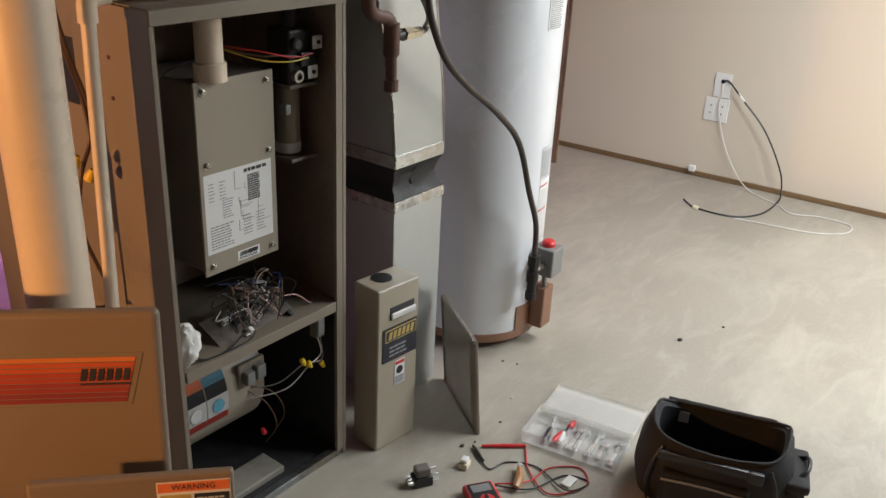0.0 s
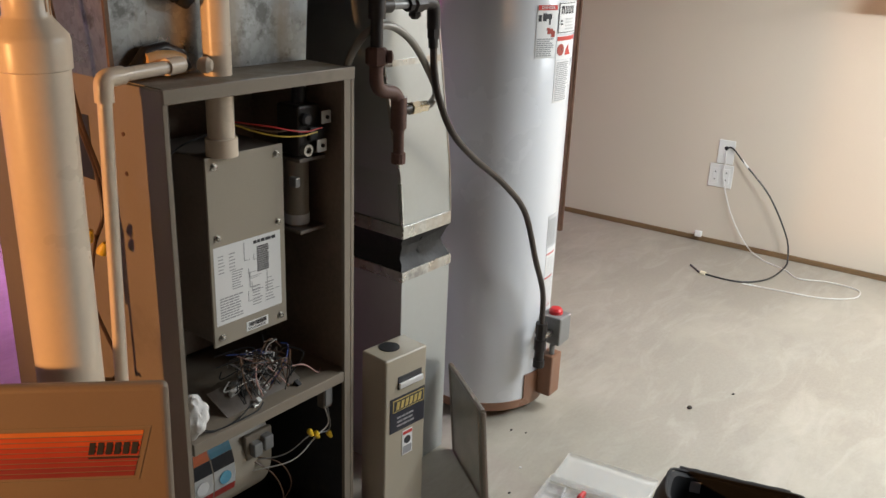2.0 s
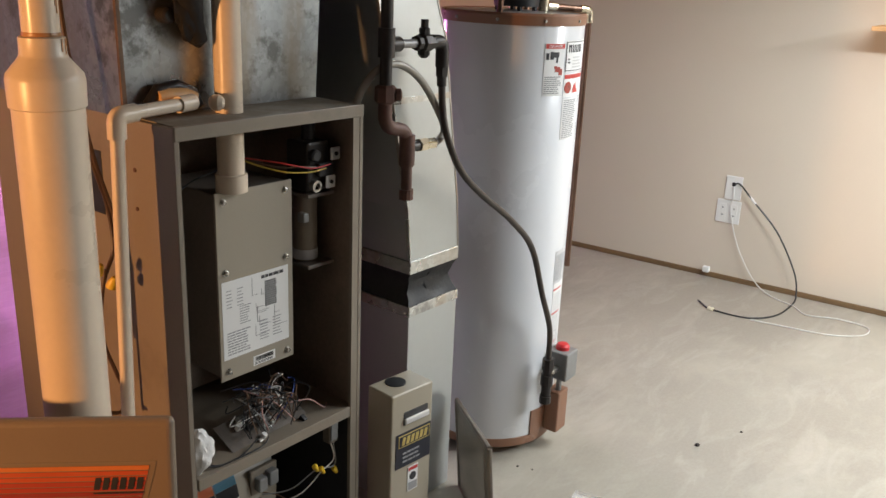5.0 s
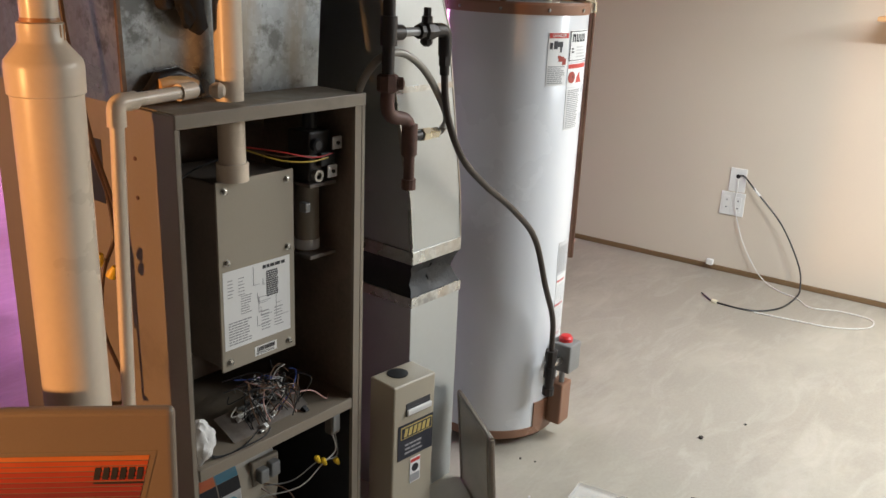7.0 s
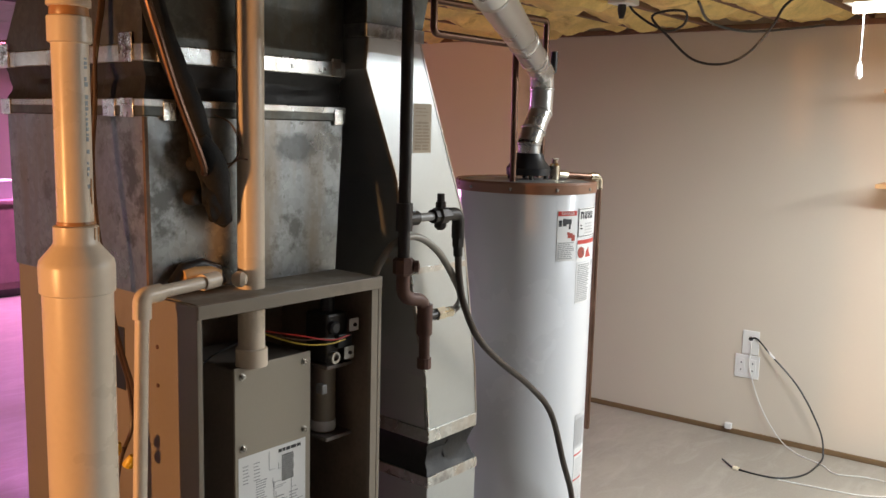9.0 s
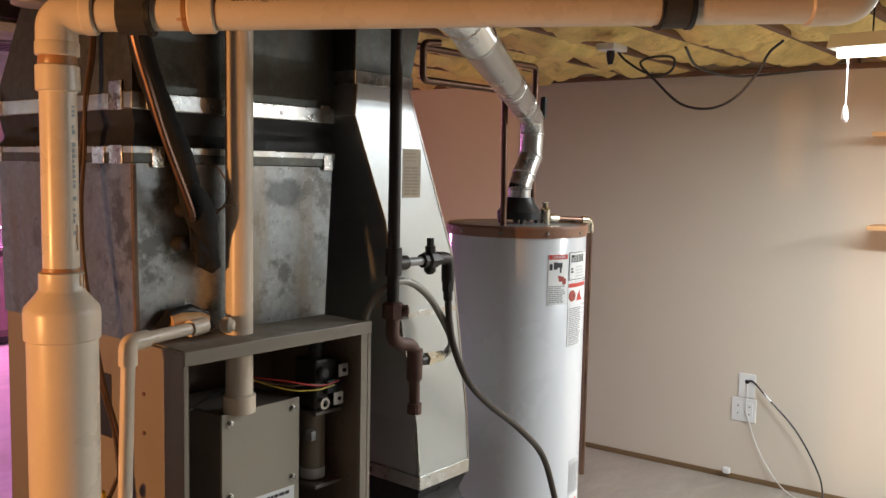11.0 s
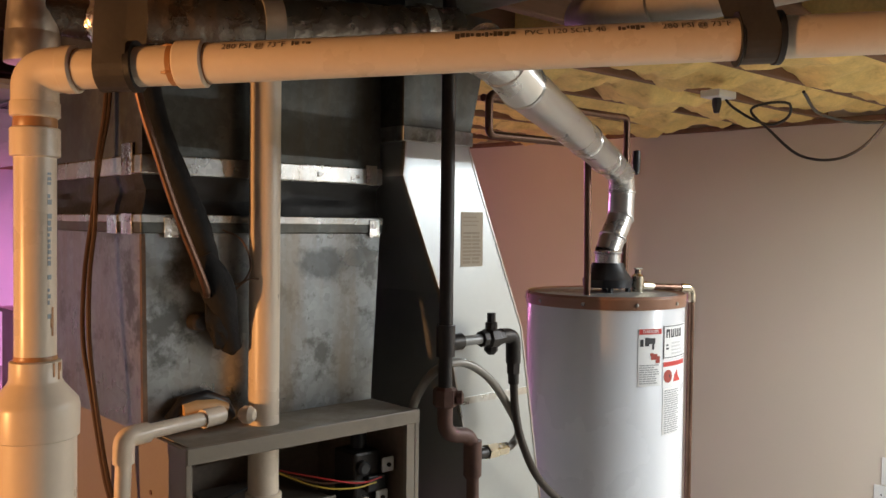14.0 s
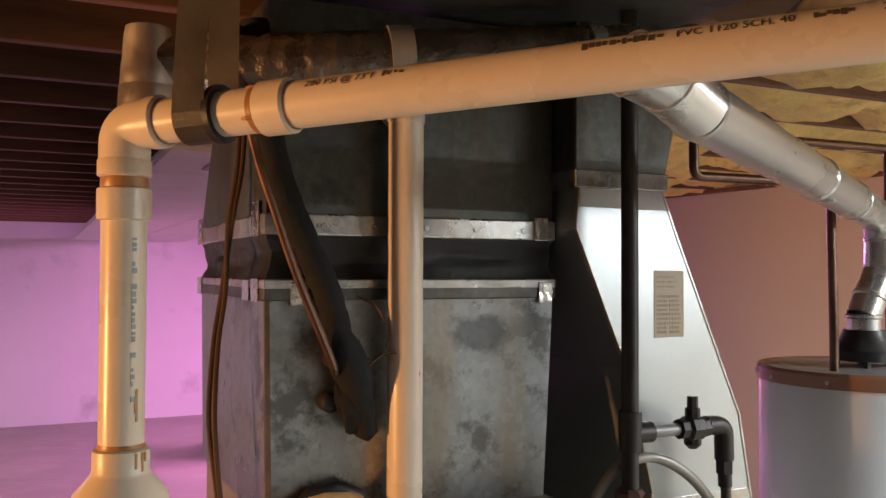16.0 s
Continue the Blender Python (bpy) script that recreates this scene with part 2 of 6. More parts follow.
WEAVE = mat("filter_mesh", (0.36, 0.335, 0.285), 0.55, 0.3, 0.25, 14, 260, 0.9)
WEAVE.node_tree.nodes["Principled BSDF"].inputs["Alpha"].default_value = 0.62
STEELF = mat("filter_frame", (0.30, 0.26, 0.22), 0.4, 0.7, 0.2)
PINE = mat("pine_shelf", (0.70, 0.42, 0.20), 0.5, 0, 0.15, 4, 60, 0.2, None, 3, (0.5, 0.6), (5, 0.5, 5))
PURPLE = mat("dark_painted_wood", (0.20, 0.12, 0.13), 0.5, 0, 0.2)
TUBEM = emitter("lit_tube", (1.0, 0.95, 0.84), 9)
BULBM = emitter("lit_bulb", (1.0, 0.55, 0.25), 12)
GROWM = emitter("lit_grow_panel", (1.0, 0.35, 0.95), 4)

FOILD = mat("shiny_foil", (0.90, 0.82, 0.72), 0.40, 0.95, 0.12, 16, 60, 0.2)
CLEAR = bpy.data.materials.new("clear_plastic")
CLEAR.use_nodes = True
_b = CLEAR.node_tree.nodes["Principled BSDF"]
_b.inputs["Base Color"].default_value = (0.9, 0.9, 0.88, 1)
_b.inputs["Roughness"].default_value = 0.25
_b.inputs["Alpha"].default_value = 0.26

WIRES = {n: mat("wire_" + n, c, 0.4, 0, 0.1) for n, c in dict(black=(0.02, 0.02, 0.022), white=(0.7, 0.69, 0.66), red=(0.5, 0.03, 0.03), blue=(0.04, 0.07, 0.25), yellow=(0.65, 0.48, 0.08), brown=(0.13, 0.07, 0.04), dark=(0.075, 0.042, 0.026), grey=(0.3, 0.3, 0.3), pink=(0.5, 0.3, 0.27)).items()}

# ---- building helpers ----
FRAME = {}


def thing(name, base=(0, 0, 0), rz=0.0, label="", category="", group="", kind="", rx=0.0, ry=0.0):
    ob = new(name)
    ob.empty_display_size = 0.05
    ob.matrix_world = pose(*base, rx, ry, rz)
    FRAME[ob.name] = ob.matrix_world.copy()
    return tagged(ob, label, category, group, kind)


def solo(name, bm, material, label="", category="", group="", kind="", smooth=False):
    """One top-level object with its origin at its base."""
    return tagged(mesh_object(name, bm, material, None, smooth, True), label, category, group, kind)


def mesh_object(name, bm, material, parent=None, smooth=False, base=False):
    bmesh.ops.recalc_face_normals(bm, faces=bm.faces)
    me = bpy.data.meshes.new(name)
    if base and bm.verts:
        lo = [min(v.co[i] for v in bm.verts) for i in range(3)]
        hi = [max(v.co[i] for v in bm.verts) for i in range(3)]
        at = Vector(((lo[0] + hi[0]) / 2, (lo[1] + hi[1]) / 2, lo[2]))
        bmesh.ops.translate(bm, vec=-at, verts=bm.verts)
    for f in bm.faces:
        f.smooth = smooth
    if smooth:
        for e in bm.edges:
            if len(e.link_faces) == 2 and e.calc_face_angle(0) > 0.6:
                e.smooth = False
    bm.to_mesh(me)
    bm.free()
    me.materials.append(material)
    ob = new(name, me)
    if base:
        ob.location = at
    if parent:
        ob.parent = parent
    return ob


def part(name, bm, material, parent, label="", smooth=False, world=True):
    """Links a bmesh as one mesh under a thing or part; world: it was built in the world's own coordinates."""
    root = parent
    while root.parent:
        root = root.parent
    if world and root.name in FRAME:
        bmesh.ops.transform(bm, matrix=FRAME[root.name].inverted(), verts=bm.verts)
    elif world:
        bmesh.ops.translate(bm, vec=-root.location, verts=bm.verts)
    ob = mesh_object(name, bm, material, parent, smooth)
    if label:
        ob["label"] = label
    return ob


def box(x0, y0, z0, x1, y1, z1, bevel=0.0, seg=2, bm=None):
    out = bmesh.new()
    g = bmesh.ops.create_cube(out, size=1.0)
    bmesh.ops.scale(out, vec=(abs(x1 - x0), abs(y1 - y0), abs(z1 - z0)), verts=g["verts"])
    bmesh.ops.translate(out, vec=((x0 + x1) / 2, (y0 + y1) / 2, (z0 + z1) / 2), verts=g["verts"])
    if bevel:
        bmesh.ops.bevel(out, geom=out.edges[:], offset=bevel, segments=seg, profile=0.5, affect="EDGES")
    return join(bm, out) if bm else out


def join(bm, other):
    me = bpy.data.meshes.new("join")
    other.to_mesh(me)
    other.free()
    bm.from_mesh(me)
    bpy.data.meshes.remove(me)
    return bm


def moved(bm, m):
    bmesh.ops.transform(bm, matrix=m, verts=bm.verts)
    return bm


def smooth_path(points, n=6):
    """A curve through the points."""
    p = [Vector(q) for q in points]
    p = [2 * p[0] - p[1]] + p + [2 * p[-1] - p[-2]]
    out = []
    for i in range(1, len(p) - 2):
        for k in range(n):
            t = k / n
            a, b, c, d = p[i - 1 : i + 3]
            out.append(0.5 * (2 * b + (c - a) * t + (2 * a - 5 * b + 4 * c - d) * t * t + (3 * b - a - 3 * c + d) * t ** 3))
    return out + [p[-2]]


def round_corners(points, r, n=6):
    """A polyline whose inner corners are arcs of about radius r."""
    p = [Vector(q) for q in points]
    out = [p[0]]
    for a, b, c in zip(p, p[1:], p[2:]):
        u, v = (a - b).normalized(), (c - b).normalized()
        s, e = b + u * min(r, (a - b).length * 0.5), b + v * min(r, (c - b).length * 0.5)
        for k in range(n + 1):
            t = k / n
            out.append(s * (1 - t) ** 2 + 2 * b * t * (1 - t) + e * t * t)
    return out + [p[-1]]


def tube(points, r, seg=12, bm=None, cap=True):
    """A round sweep along points; r may be a list."""
    bm = bm or bmesh.new()
    p = [Vector(q) for q in points]
    rs = r if isinstance(r, (list, tuple)) else [r] * len(p)
    up, rings = None, []
    for i, q in enumerate(p):
        d = (p[min(i + 1, len(p) - 1)] - p[max(i - 1, 0)]).normalized()
        if up is None:
            up = d.orthogonal().normalized()
        up = (up - d * up.dot(d)).normalized()
        side = d.cross(up)
        rings.append([bm.verts.new(q + rs[i] * (math.cos(a) * up + math.sin(a) * side)) for a in (2 * math.pi * k / seg for k in range(seg))])
    for a, b in zip(rings, rings[1:]):
        for k in range(seg):
            bm.faces.new((a[k], a[(k + 1) % seg], b[(k + 1) % seg], b[k]))
    if cap:
        bm.faces.new(rings[0][::-1])
        bm.faces.new(rings[-1])
    return bm


def lathe(profile, centre, seg=32, bm=None, a0=0.0, a1=360.0, axis=None):
    """Turns (radius, height) pairs round an upright axis, or along the given axis."""
    bm = bm or bmesh.new()
    full = abs(a1 - a0) >= 360
    count = seg if full else seg + 1
    turn = Vector((0, 0, 1)).rotation_difference(Vector(axis)).to_matrix() if axis else Matrix.Identity(3)
    rings = []
    for r, z in profile:
        rings.append([bm.verts.new(Vector(centre) + turn @ Vector((r * math.cos(a), r * math.sin(a), z))) for a in (radians(a0 + (a1 - a0) * k / seg) for k in range(count))])
    for a, b in zip(rings, rings[1:]):
        for k in range(seg):
            j = (k + 1) % count
            bm.faces.new((a[k], a[j], b[j], b[k]))
    if full:
        bm.faces.new(rings[0][::-1])
        bm.faces.new(rings[-1])
    return bm


def cyl(p0, p1, r, seg=16, bm=None):
    return tube([p0, p1], r, seg, bm)


def prism(outline, y0, y1, bm=None):
    """An (x, z) outline given thickness from y0 to y1."""
    bm = bm or bmesh.new()
    f = [bm.verts.new((x, y0, z)) for x, z in outline]
    b = [bm.verts.new((x, y1, z)) for x, z in outline]
    bm.faces.new(f)
    bm.faces.new(b[::-1])
    n = len(f)
    for k in range(n):
        bm.faces.new((f[k], b[k], b[(k + 1) % n], f[(k + 1) % n]))
    return bm


def hexa(lower, upper, bm=None):
    """A solid between two four-cornered rings."""
    bm = bm or bmesh.new()
    a, b = [bm.verts.new(p) for p in lower], [bm.verts.new(p) for p in upper]
    bm.faces.new(a[::-1])
    bm.faces.new(b)
    for k in range(4):
        bm.faces.new((a[k], a[(k + 1) % 4], b[(k + 1) % 4], b[k]))
    return bm


def words(text, size, m, depth=0.0008):
    """Flat lettering in the built-in font, in the plane of m, as a bmesh."""
    cu = bpy.data.curves.new("words", "FONT")
    cu.body, cu.size, cu.extrude, cu.align_x, cu.align_y = text, size, depth, "CENTER", "CENTER"
    cu.resolution_u = 2
    ob = new("words", cu)
    bpy.context.view_layer.update()
    me = bpy.data.meshes.new_from_object(ob.evaluated_get(bpy.context.evaluated_depsgraph_get()))
    bm = bmesh.new()
    bm.from_mesh(me)
    bpy.data.objects.remove(ob)
    bpy.data.curves.remove(cu)
    bpy.data.meshes.remove(me)
    bmesh.ops.transform(bm, matrix=m, verts=bm.verts)
    return bm


def bars(x0, z0, x1, z1, rows, y, rng, fill=0.8, height=0.5, depth=0.0006, columns=1):
    """Lines of unreadable print as thin bars on a face that looks to -y."""
    bm = bmesh.new()
    step = (z1 - z0) / rows
    for r in range(rows):
        for c in range(columns):
            a = x0 + (x1 - x0) * c / columns
            w = (x1 - x0) / columns * 0.92
            x = a
            while x < a + w * fill * rng.uniform(0.8, 1.1):
                l = w * rng.uniform(0.08, 0.25)
                zc = z1 - (r + 0.5) * step
                box(x, y - depth, zc - step * height / 2, min(x + l, a + w), y, zc + step * height / 2, bm=bm)
                x += l + w * 0.035
    return bm


def wrap(bm, centre, r):
    """Bends a flat face (x along the arc, y outwards, z up) round an upright cylinder; x is in radians."""
    for v in bm.verts:
        rr = r - v.co.y
        a = v.co.x
        v.co = Vector((centre[0] + rr * math.cos(a), centre[1] + rr * math.sin(a), v.co.z))
    return bm


def arc_patch(a0, a1, z0, z1, depth=0.0008, n=8):
    """A thin curved patch in (angle, depth, height) for wrap()."""
    bm = bmesh.new()
    for k in range(n):
        box(a0 + (a1 - a0) * k / n, -depth, z0, a0 + (a1 - a0) * (k + 1) / n, 0.0002, z1, bm=bm)
    bmesh.ops.remove_doubles(bm, verts=bm.verts, dist=1e-6)
    return bm

# ---- setting ----
def structure(name, bm, material, label):
    return solo(name, bm, material, label, kind="structure")


structure("floor", box(-5.2, -4.2, -0.12, 6.0, 12.0, 0.0), CONCRETE, "bare grey-beige concrete floor with pale smears")
# the east wall stands four degrees off the furnace
EAST = pose(5.02, 3.29, 0, 0, 0, 4.1)


def east(y, out, z):
    """A place on the east wall: y along it from its datum, out from its face into the room."""
    return EAST @ Vector((-out, y, z))


structure("wall_east", moved(box(0, -8, 0, 0.12, 9.4, 2.52), EAST), DRYWALL, "plain beige painted basement wall")
structure("baseboard", moved(box(-0.012, -7.9, 0.0, -0.0, 9.2, 0.030, 0.003), EAST), TRIM, "thin brown wooden strip along the foot of the wall")
structure("sill_plate", moved(box(-0.03, -7.9, 2.262, 0.0, 9.2, 2.2895, 0.003), EAST), WOOD, "brown wooden plate along the top of the wall")
structure("wall_north", box(-5.2, 11.7, 0, 6.0, 11.82, 2.52), WHITEWALL, "white far wall lit purple")
structure("wall_west", box(-5.32, -4.2, 0, -5.2, 12, 2.52), WHITEWALL, "plain pale wall")
structure("wall_south", box(-5.2, -4.32, 0, 6.0, -4.2, 2.52), DRYWALL, "plain beige wall")


def ceiling():
    bm = box(-5.2, -4.2, 2.52, 6.0, 12.0, 2.60)
    return structure("ceiling", bm, DECK, "underside of wooden subfloor above open joists")


ceiling()


def tiled_ceiling():
    """Pale ceiling tiles in a thin grid, hung low in the far room."""
    bm = box(1.30, 3.35, 2.112, 2.52, 11.69, 2.125)
    tile = bmesh.new()
    bmesh.ops.create_cube(tile, size=1.0)
    bmesh.ops.scale(tile, vec=(0.585, 0.585, 0.012), verts=tile.verts)
    me = bpy.data.meshes.new("tile")
    tile.to_mesh(me)
    tile.free()
    for i in range(2):
        for k in range(13):
            n = len(bm.verts)
            bm.from_mesh(me)
            bm.verts.ensure_lookup_table()
            bmesh.ops.translate(bm, vec=(1.60 + 0.6 * i, 3.66 + 0.6 * k, 2.1055 + 0.002 * ((i * 7 + k * 3) % 3)), verts=bm.verts[n:])
    bpy.data.meshes.remove(me)
    return structure("ceiling_far", bm, WHITEWALL, "low pale tiled ceiling of the far room, lit purple")


tiled_ceiling()
far_vent = thing("ceiling_vent", (1.62, 3.66, 2.095), 0, "dark grey vent grille in the tiled ceiling", "vent")
part("frame", box(1.46, 3.55, 2.090, 1.78, 3.78, 2.0965, 0.002), GREYP, far_vent)
for k in range(5):
    part("slot", box(1.48, 3.575 + 0.04 * k, 2.087, 1.76, 3.597 + 0.04 * k, 2.0898), BLACK, far_vent)
JOIST = box(-5.2, -0.019, 2.29, 5.45, 0.019, 2.518, 0.003, 1)
j0 = tagged(mesh_object("joist", JOIST, WOOD), "rough brown wooden ceiling joist", "joist", "ceiling joists")
for k in range(38):
    y = -3.9 + 0.41 * k
    if k:
        copy_thing(j0, pose(0, y, 0))
    else:
        j0.location.y = y


def batt(x0, x1, y0, y1, rng, low):
    """A lumpy sagging slab of glass wool between two joists."""
    bm = bmesh.new()
    nx, ny = int((x1 - x0) / 0.045), 9
    rows = []
    s = rng.uniform(0, 50)
    for i in range(nx + 1):
        row = []
        for j in range(ny + 1):
            u, v = i / nx, j / ny
            x, y = x0 + (x1 - x0) * u, y0 + (y1 - y0) * v
            sag = 0.05 * math.sin(math.pi * v) ** 0.6
            rough = 0.065 * noise.noise((x * 4 + s, y * 5, s)) + 0.028 * noise.noise((x * 14, y * 14, s))
            edge = 0.05 * noise.noise((x * 6 + s, 3.3 * j, 1.0)) if j in (0, ny) else 0
            row.append(bm.verts.new((x, y + edge, low + 0.05 - sag + rough)))
        rows.append(row)
    for a, b in zip(rows, rows[1:]):
        for p, q, r, t in zip(a, a[1:], b[1:], b):
            bm.faces.new((p, q, r, t))
    ext = bmesh.ops.extrude_face_region(bm, geom=bm.faces[:])
    for v in ext["geom"]:
        if isinstance(v, bmesh.types.BMVert):
            v.co.z = 2.512
    return bm


RNG = random.Random(4)
for k in range(9, 24):
    y = -3.9 + 0.41 * k
    solo("insulation_batt", batt(2.95 + RNG.uniform(-0.3, 0.2), 5.06 if y < 3 else 4.95, y + 0.01, y + 0.40, RNG, 2.280), INSUL, "sagging yellow glass wool batt stuffed between the joists", "insulation", "insulation batts", smooth=True)


# ---- furnace ----
FX0, FX1, FY0, FY1, FZ = 1.328, 1.868, 2.091, 2.87, 1.322


def furnace():
    f = thing("furnace", ((FX0 + FX1) / 2, (FY0 + FY1) / 2, 0), 0, "open taupe steel gas furnace with its doors taken off", "furnace")
    t = 0.012
    # outer shell: three sides and a top, with folded front lips
    part("side_panel", box(FX0, FY0, 0, FX0 + t, FY1, FZ, 0.002), CAB, f)
    part("side_panel", box(FX1 - t, FY0, 0, FX1, FY1, FZ - 0.001, 0.002), CAB, f)
    part("back_panel", box(FX0 + t, FY1 - t, 0.0, FX1 - t, FY1, FZ - 0.002), CAB, f)
    part("top_panel", box(FX0 + t, FY0 + 0.004, FZ - t, FX1 - t, FY1 - t, FZ + 0.002, 0.001), CABT, f, "dusty stained top")
    part("knockout", box(FX0 - 0.0015, 2.365, 1.09, FX0 + 0.002, 2.425, 1.235, 0.001), BLACK, f)
    for z in (1.215, 1.13):
        part("side_screw", lathe([(0.005, 0), (0.005, 0.002)], (FX0, 2.235, z), 8, axis=(-1, 0, 0)), RUST, f)
    part("front_lip", box(FX1 - 0.034, FY0 + 0.001, 0.02, FX1 - t - 0.0005, FY0 + 0.012, FZ - 0.027), CAB, f)
    part("front_lip", box(FX0 + t + 0.0005, FY0 + 0.001, 0.02, FX0 + 0.0135, FY0 + 0.010, FZ - 0.027), CAB, f)
    part("top_rail", box(FX0 + 0.001, FY0 - 0.003, FZ - 0.027, FX1 - 0.001, FY0 + 0.010, FZ + 0.003, 0.002), CAB, f)
    part("bottom_rail", box(FX0 + t, FY0 + 0.004, 0.0, FX1 - t, FY0 + 0.03, 0.022, 0.003), GALV, f)
    part("floor_pan", box(FX0 + t, FY0 + 0.03, 0.002, FX1 - t, FY1 - t, 0.008), BAYDARK, f)
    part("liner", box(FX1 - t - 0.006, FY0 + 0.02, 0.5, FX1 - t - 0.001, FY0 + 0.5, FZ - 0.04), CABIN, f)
    part("liner", box(FX1 - t - 0.006, FY0 + 0.02, 0.01, FX1 - t - 0.001, FY0 + 0.5, 0.496), BAYDARK, f, "near-black inner face")
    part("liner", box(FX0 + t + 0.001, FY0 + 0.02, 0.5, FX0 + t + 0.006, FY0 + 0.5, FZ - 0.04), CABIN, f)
    part("liner", box(FX0 + t + 0.001, FY0 + 0.02, 0.01, FX0 + t + 0.006, FY0 + 0.5, 0.496), BAYDARK, f, "near-black inner face")
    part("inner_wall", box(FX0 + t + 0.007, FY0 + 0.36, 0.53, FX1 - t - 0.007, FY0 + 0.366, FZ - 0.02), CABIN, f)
    part("inner_wall", box(FX0 + t + 0.007, FY0 + 0.49, 0.01, FX1 - t - 0.007, FY0 + 0.496, 0.48), BAYDARK, f)
    part("shelf", box(FX0 + t + 0.007, FY0 + 0.012, 0.501, FX1 - t - 0.007, FY0 + 0.489, 0.511), CAB, f)
    part("shelf_lip", box(FX0 + 0.02, FY0 + 0.002, 0.483, FX1 - 0.035, FY0 + 0.0115, 0.513, 0.002), CAB, f)
    # burner box with its cover plate
    bx0, bx1, bz0, bz1, by = 1.487, 1.714, 0.678, 1.145, 2.185
    bb = part("burner_box", box(bx0 + 0.002, by + 0.004, bz0 + 0.01, bx1 - 0.003, by + 0.225, bz1 - 0.004, 0.004), DARKBOX, f)
    cover = part("cover_plate", box(bx0, by - 0.003, bz0, bx1, by + 0.003, bz1, 0.0015), PANEL, f, "olive-tan cover plate")
    for x in (bx0 + 0.022, bx1 - 0.022):
        for z in (bz1 - 0.023, 0.952, bz0 + 0.022):
            s = lathe([(0.0, -0.0005), (0.009, 0), (0.009, 0.002), (0.006, 0.0022), (0.006, 0.007), (0.004, 0.008)], (x, by - 0.003, z), 12, axis=(0, -1, 0))
            part("screw", s, SCREW, cover, "zinc hex screw", True)
    rng = random.Random(11)
    lx0, lx1, lz0, lz1, ly = 1.496, 1.698, 0.732, 0.930, by - 0.0036
    lab = part("wiring_label", box(lx0, ly, lz0, lx1, by - 0.0029, lz1), PAPER, cover, "white paper wiring diagram label")
    d = bars(lx0 + 0.012, lz0 + 0.008, lx0 + 0.085, lz0 + 0.07, 9, ly, rng, 0.85, 0.45)
    join(d, bars(lx0 + 0.05, lz0 + 0.08, lx0 + 0.10, lz0 + 0.13, 8, ly, rng, 0.5, 0.35))
    join(d, bars(lx0 + 0.11, lz0 + 0.02, lx1 - 0.012, lz0 + 0.075, 7, ly, rng, 0.6, 0.3, columns=2))
    join(d, bars(lx0 + 0.012, lz1 - 0.07, lx0 + 0.075, lz1 - 0.02, 6, ly, rng, 0.5, 0.25, columns=2))
    for k in range(10):
        x = lx0 + 0.03 + rng.uniform(0, 0.14)
        z = lz0 + 0.02 + rng.uniform(0, 0.13)
        box(x, ly - 0.0006, z, x + 0.0012, ly, z + rng.uniform(0.01, 0.05), bm=d)
        box(x, ly - 0.0006, z, x + rng.uniform(0.01, 0.04), ly, z + 0.0012, bm=d)
    part("diagram", d, GREYINK, lab)
    part("table_print", bars(lx1 - 0.075, lz1 - 0.092, lx1 - 0.035, lz1 - 0.025, 12, ly, rng, 1.0, 0.7), INK, lab)
    part("heading", bars(lx1 - 0.085, lz1 - 0.018, lx1 - 0.01, lz1 - 0.008, 1, ly, rng, 1.0, 0.8), INK, lab)
    sl = part("serial_label", box(1.583, ly, 0.690, 1.652, by - 0.0029, 0.715), PAPER, cover)
    bc = bmesh.new()
    for k in range(22):
        box(1.590 + k * 0.0026, ly - 0.0006, 0.701, 1.590 + k * 0.0026 + rng.choice((0.0008, 0.0016)), ly, 0.712, bm=bc)
    join(bc, bars(1.588, 0.692, 1.648, 0.699, 2, ly, rng, 1.0, 0.5))
    part("barcode", bc, INK, sl)
    # gas valve and manifold
    gv = part("gas_valve", box(1.747, 2.16, 1.108, 1.817, 2.24, 1.232, 0.006), IRON, f, "black gas valve")
    part("valve_cap", lathe([(0.016, 0), (0.016, 0.012), (0.011, 0.016)], (1.764, 2.16, 1.200), 14, axis=(0, -1, 0)), BLACK, gv, "", True)
    part("valve_ring", lathe([(0.015, 0), (0.015, 0.014), (0.009, 0.014), (0.009, 0.006)], (1.766, 2.16, 1.124), 14, axis=(0, -1, 0)), SCREW, gv, "", True)
    part("terminal_block", box(1.772, 2.145, 1.146, 1.820, 2.159, 1.180, 0.003), BLACK, gv)
    for z, x in ((1.200, 1.824), (1.131, 1.808)):
        tab = box(x - 0.016, 2.142, z - 0.016, x + 0.016, 2.147, z + 0.016, 0.003)
        p = part("bracket", tab, ZINC, gv, "bright zinc tab")
        part("bolt", lathe([(0.005, 0), (0.005, 0.004)], (x, 2.142, z), 8, axis=(0, -1, 0)), IRON, p)
    part("conduit", lathe([(0.018, 0), (0.018, 0.05), (0.014, 0.06)], (1.785, 2.2, 1.232), 14), BLACK, gv, "", True)
    mf = part("condensate_cup", lathe([(0.030, 0.0), (0.031, 0.002), (0.031, 0.165), (0.029, 0.17)], (1.787, 2.215, 0.918), 24), CAB, f, "tan plastic cup", True)
    part("cup_band", lathe([(0.0318, 0.004), (0.0322, 0.006), (0.0322, 0.028), (0.0318, 0.03)], (1.787, 2.215, 0.918), 24), PALEINK, mf, "", True)
    part("cup_plate", box(1.748, 2.16, 0.907, 1.836, 2.25, 0.917, 0.002), DARKBOX, mf)
    part("cup_plate", box(1.748, 2.16, 1.092, 1.836, 2.25, 1.102, 0.002), DARKBOX, mf)
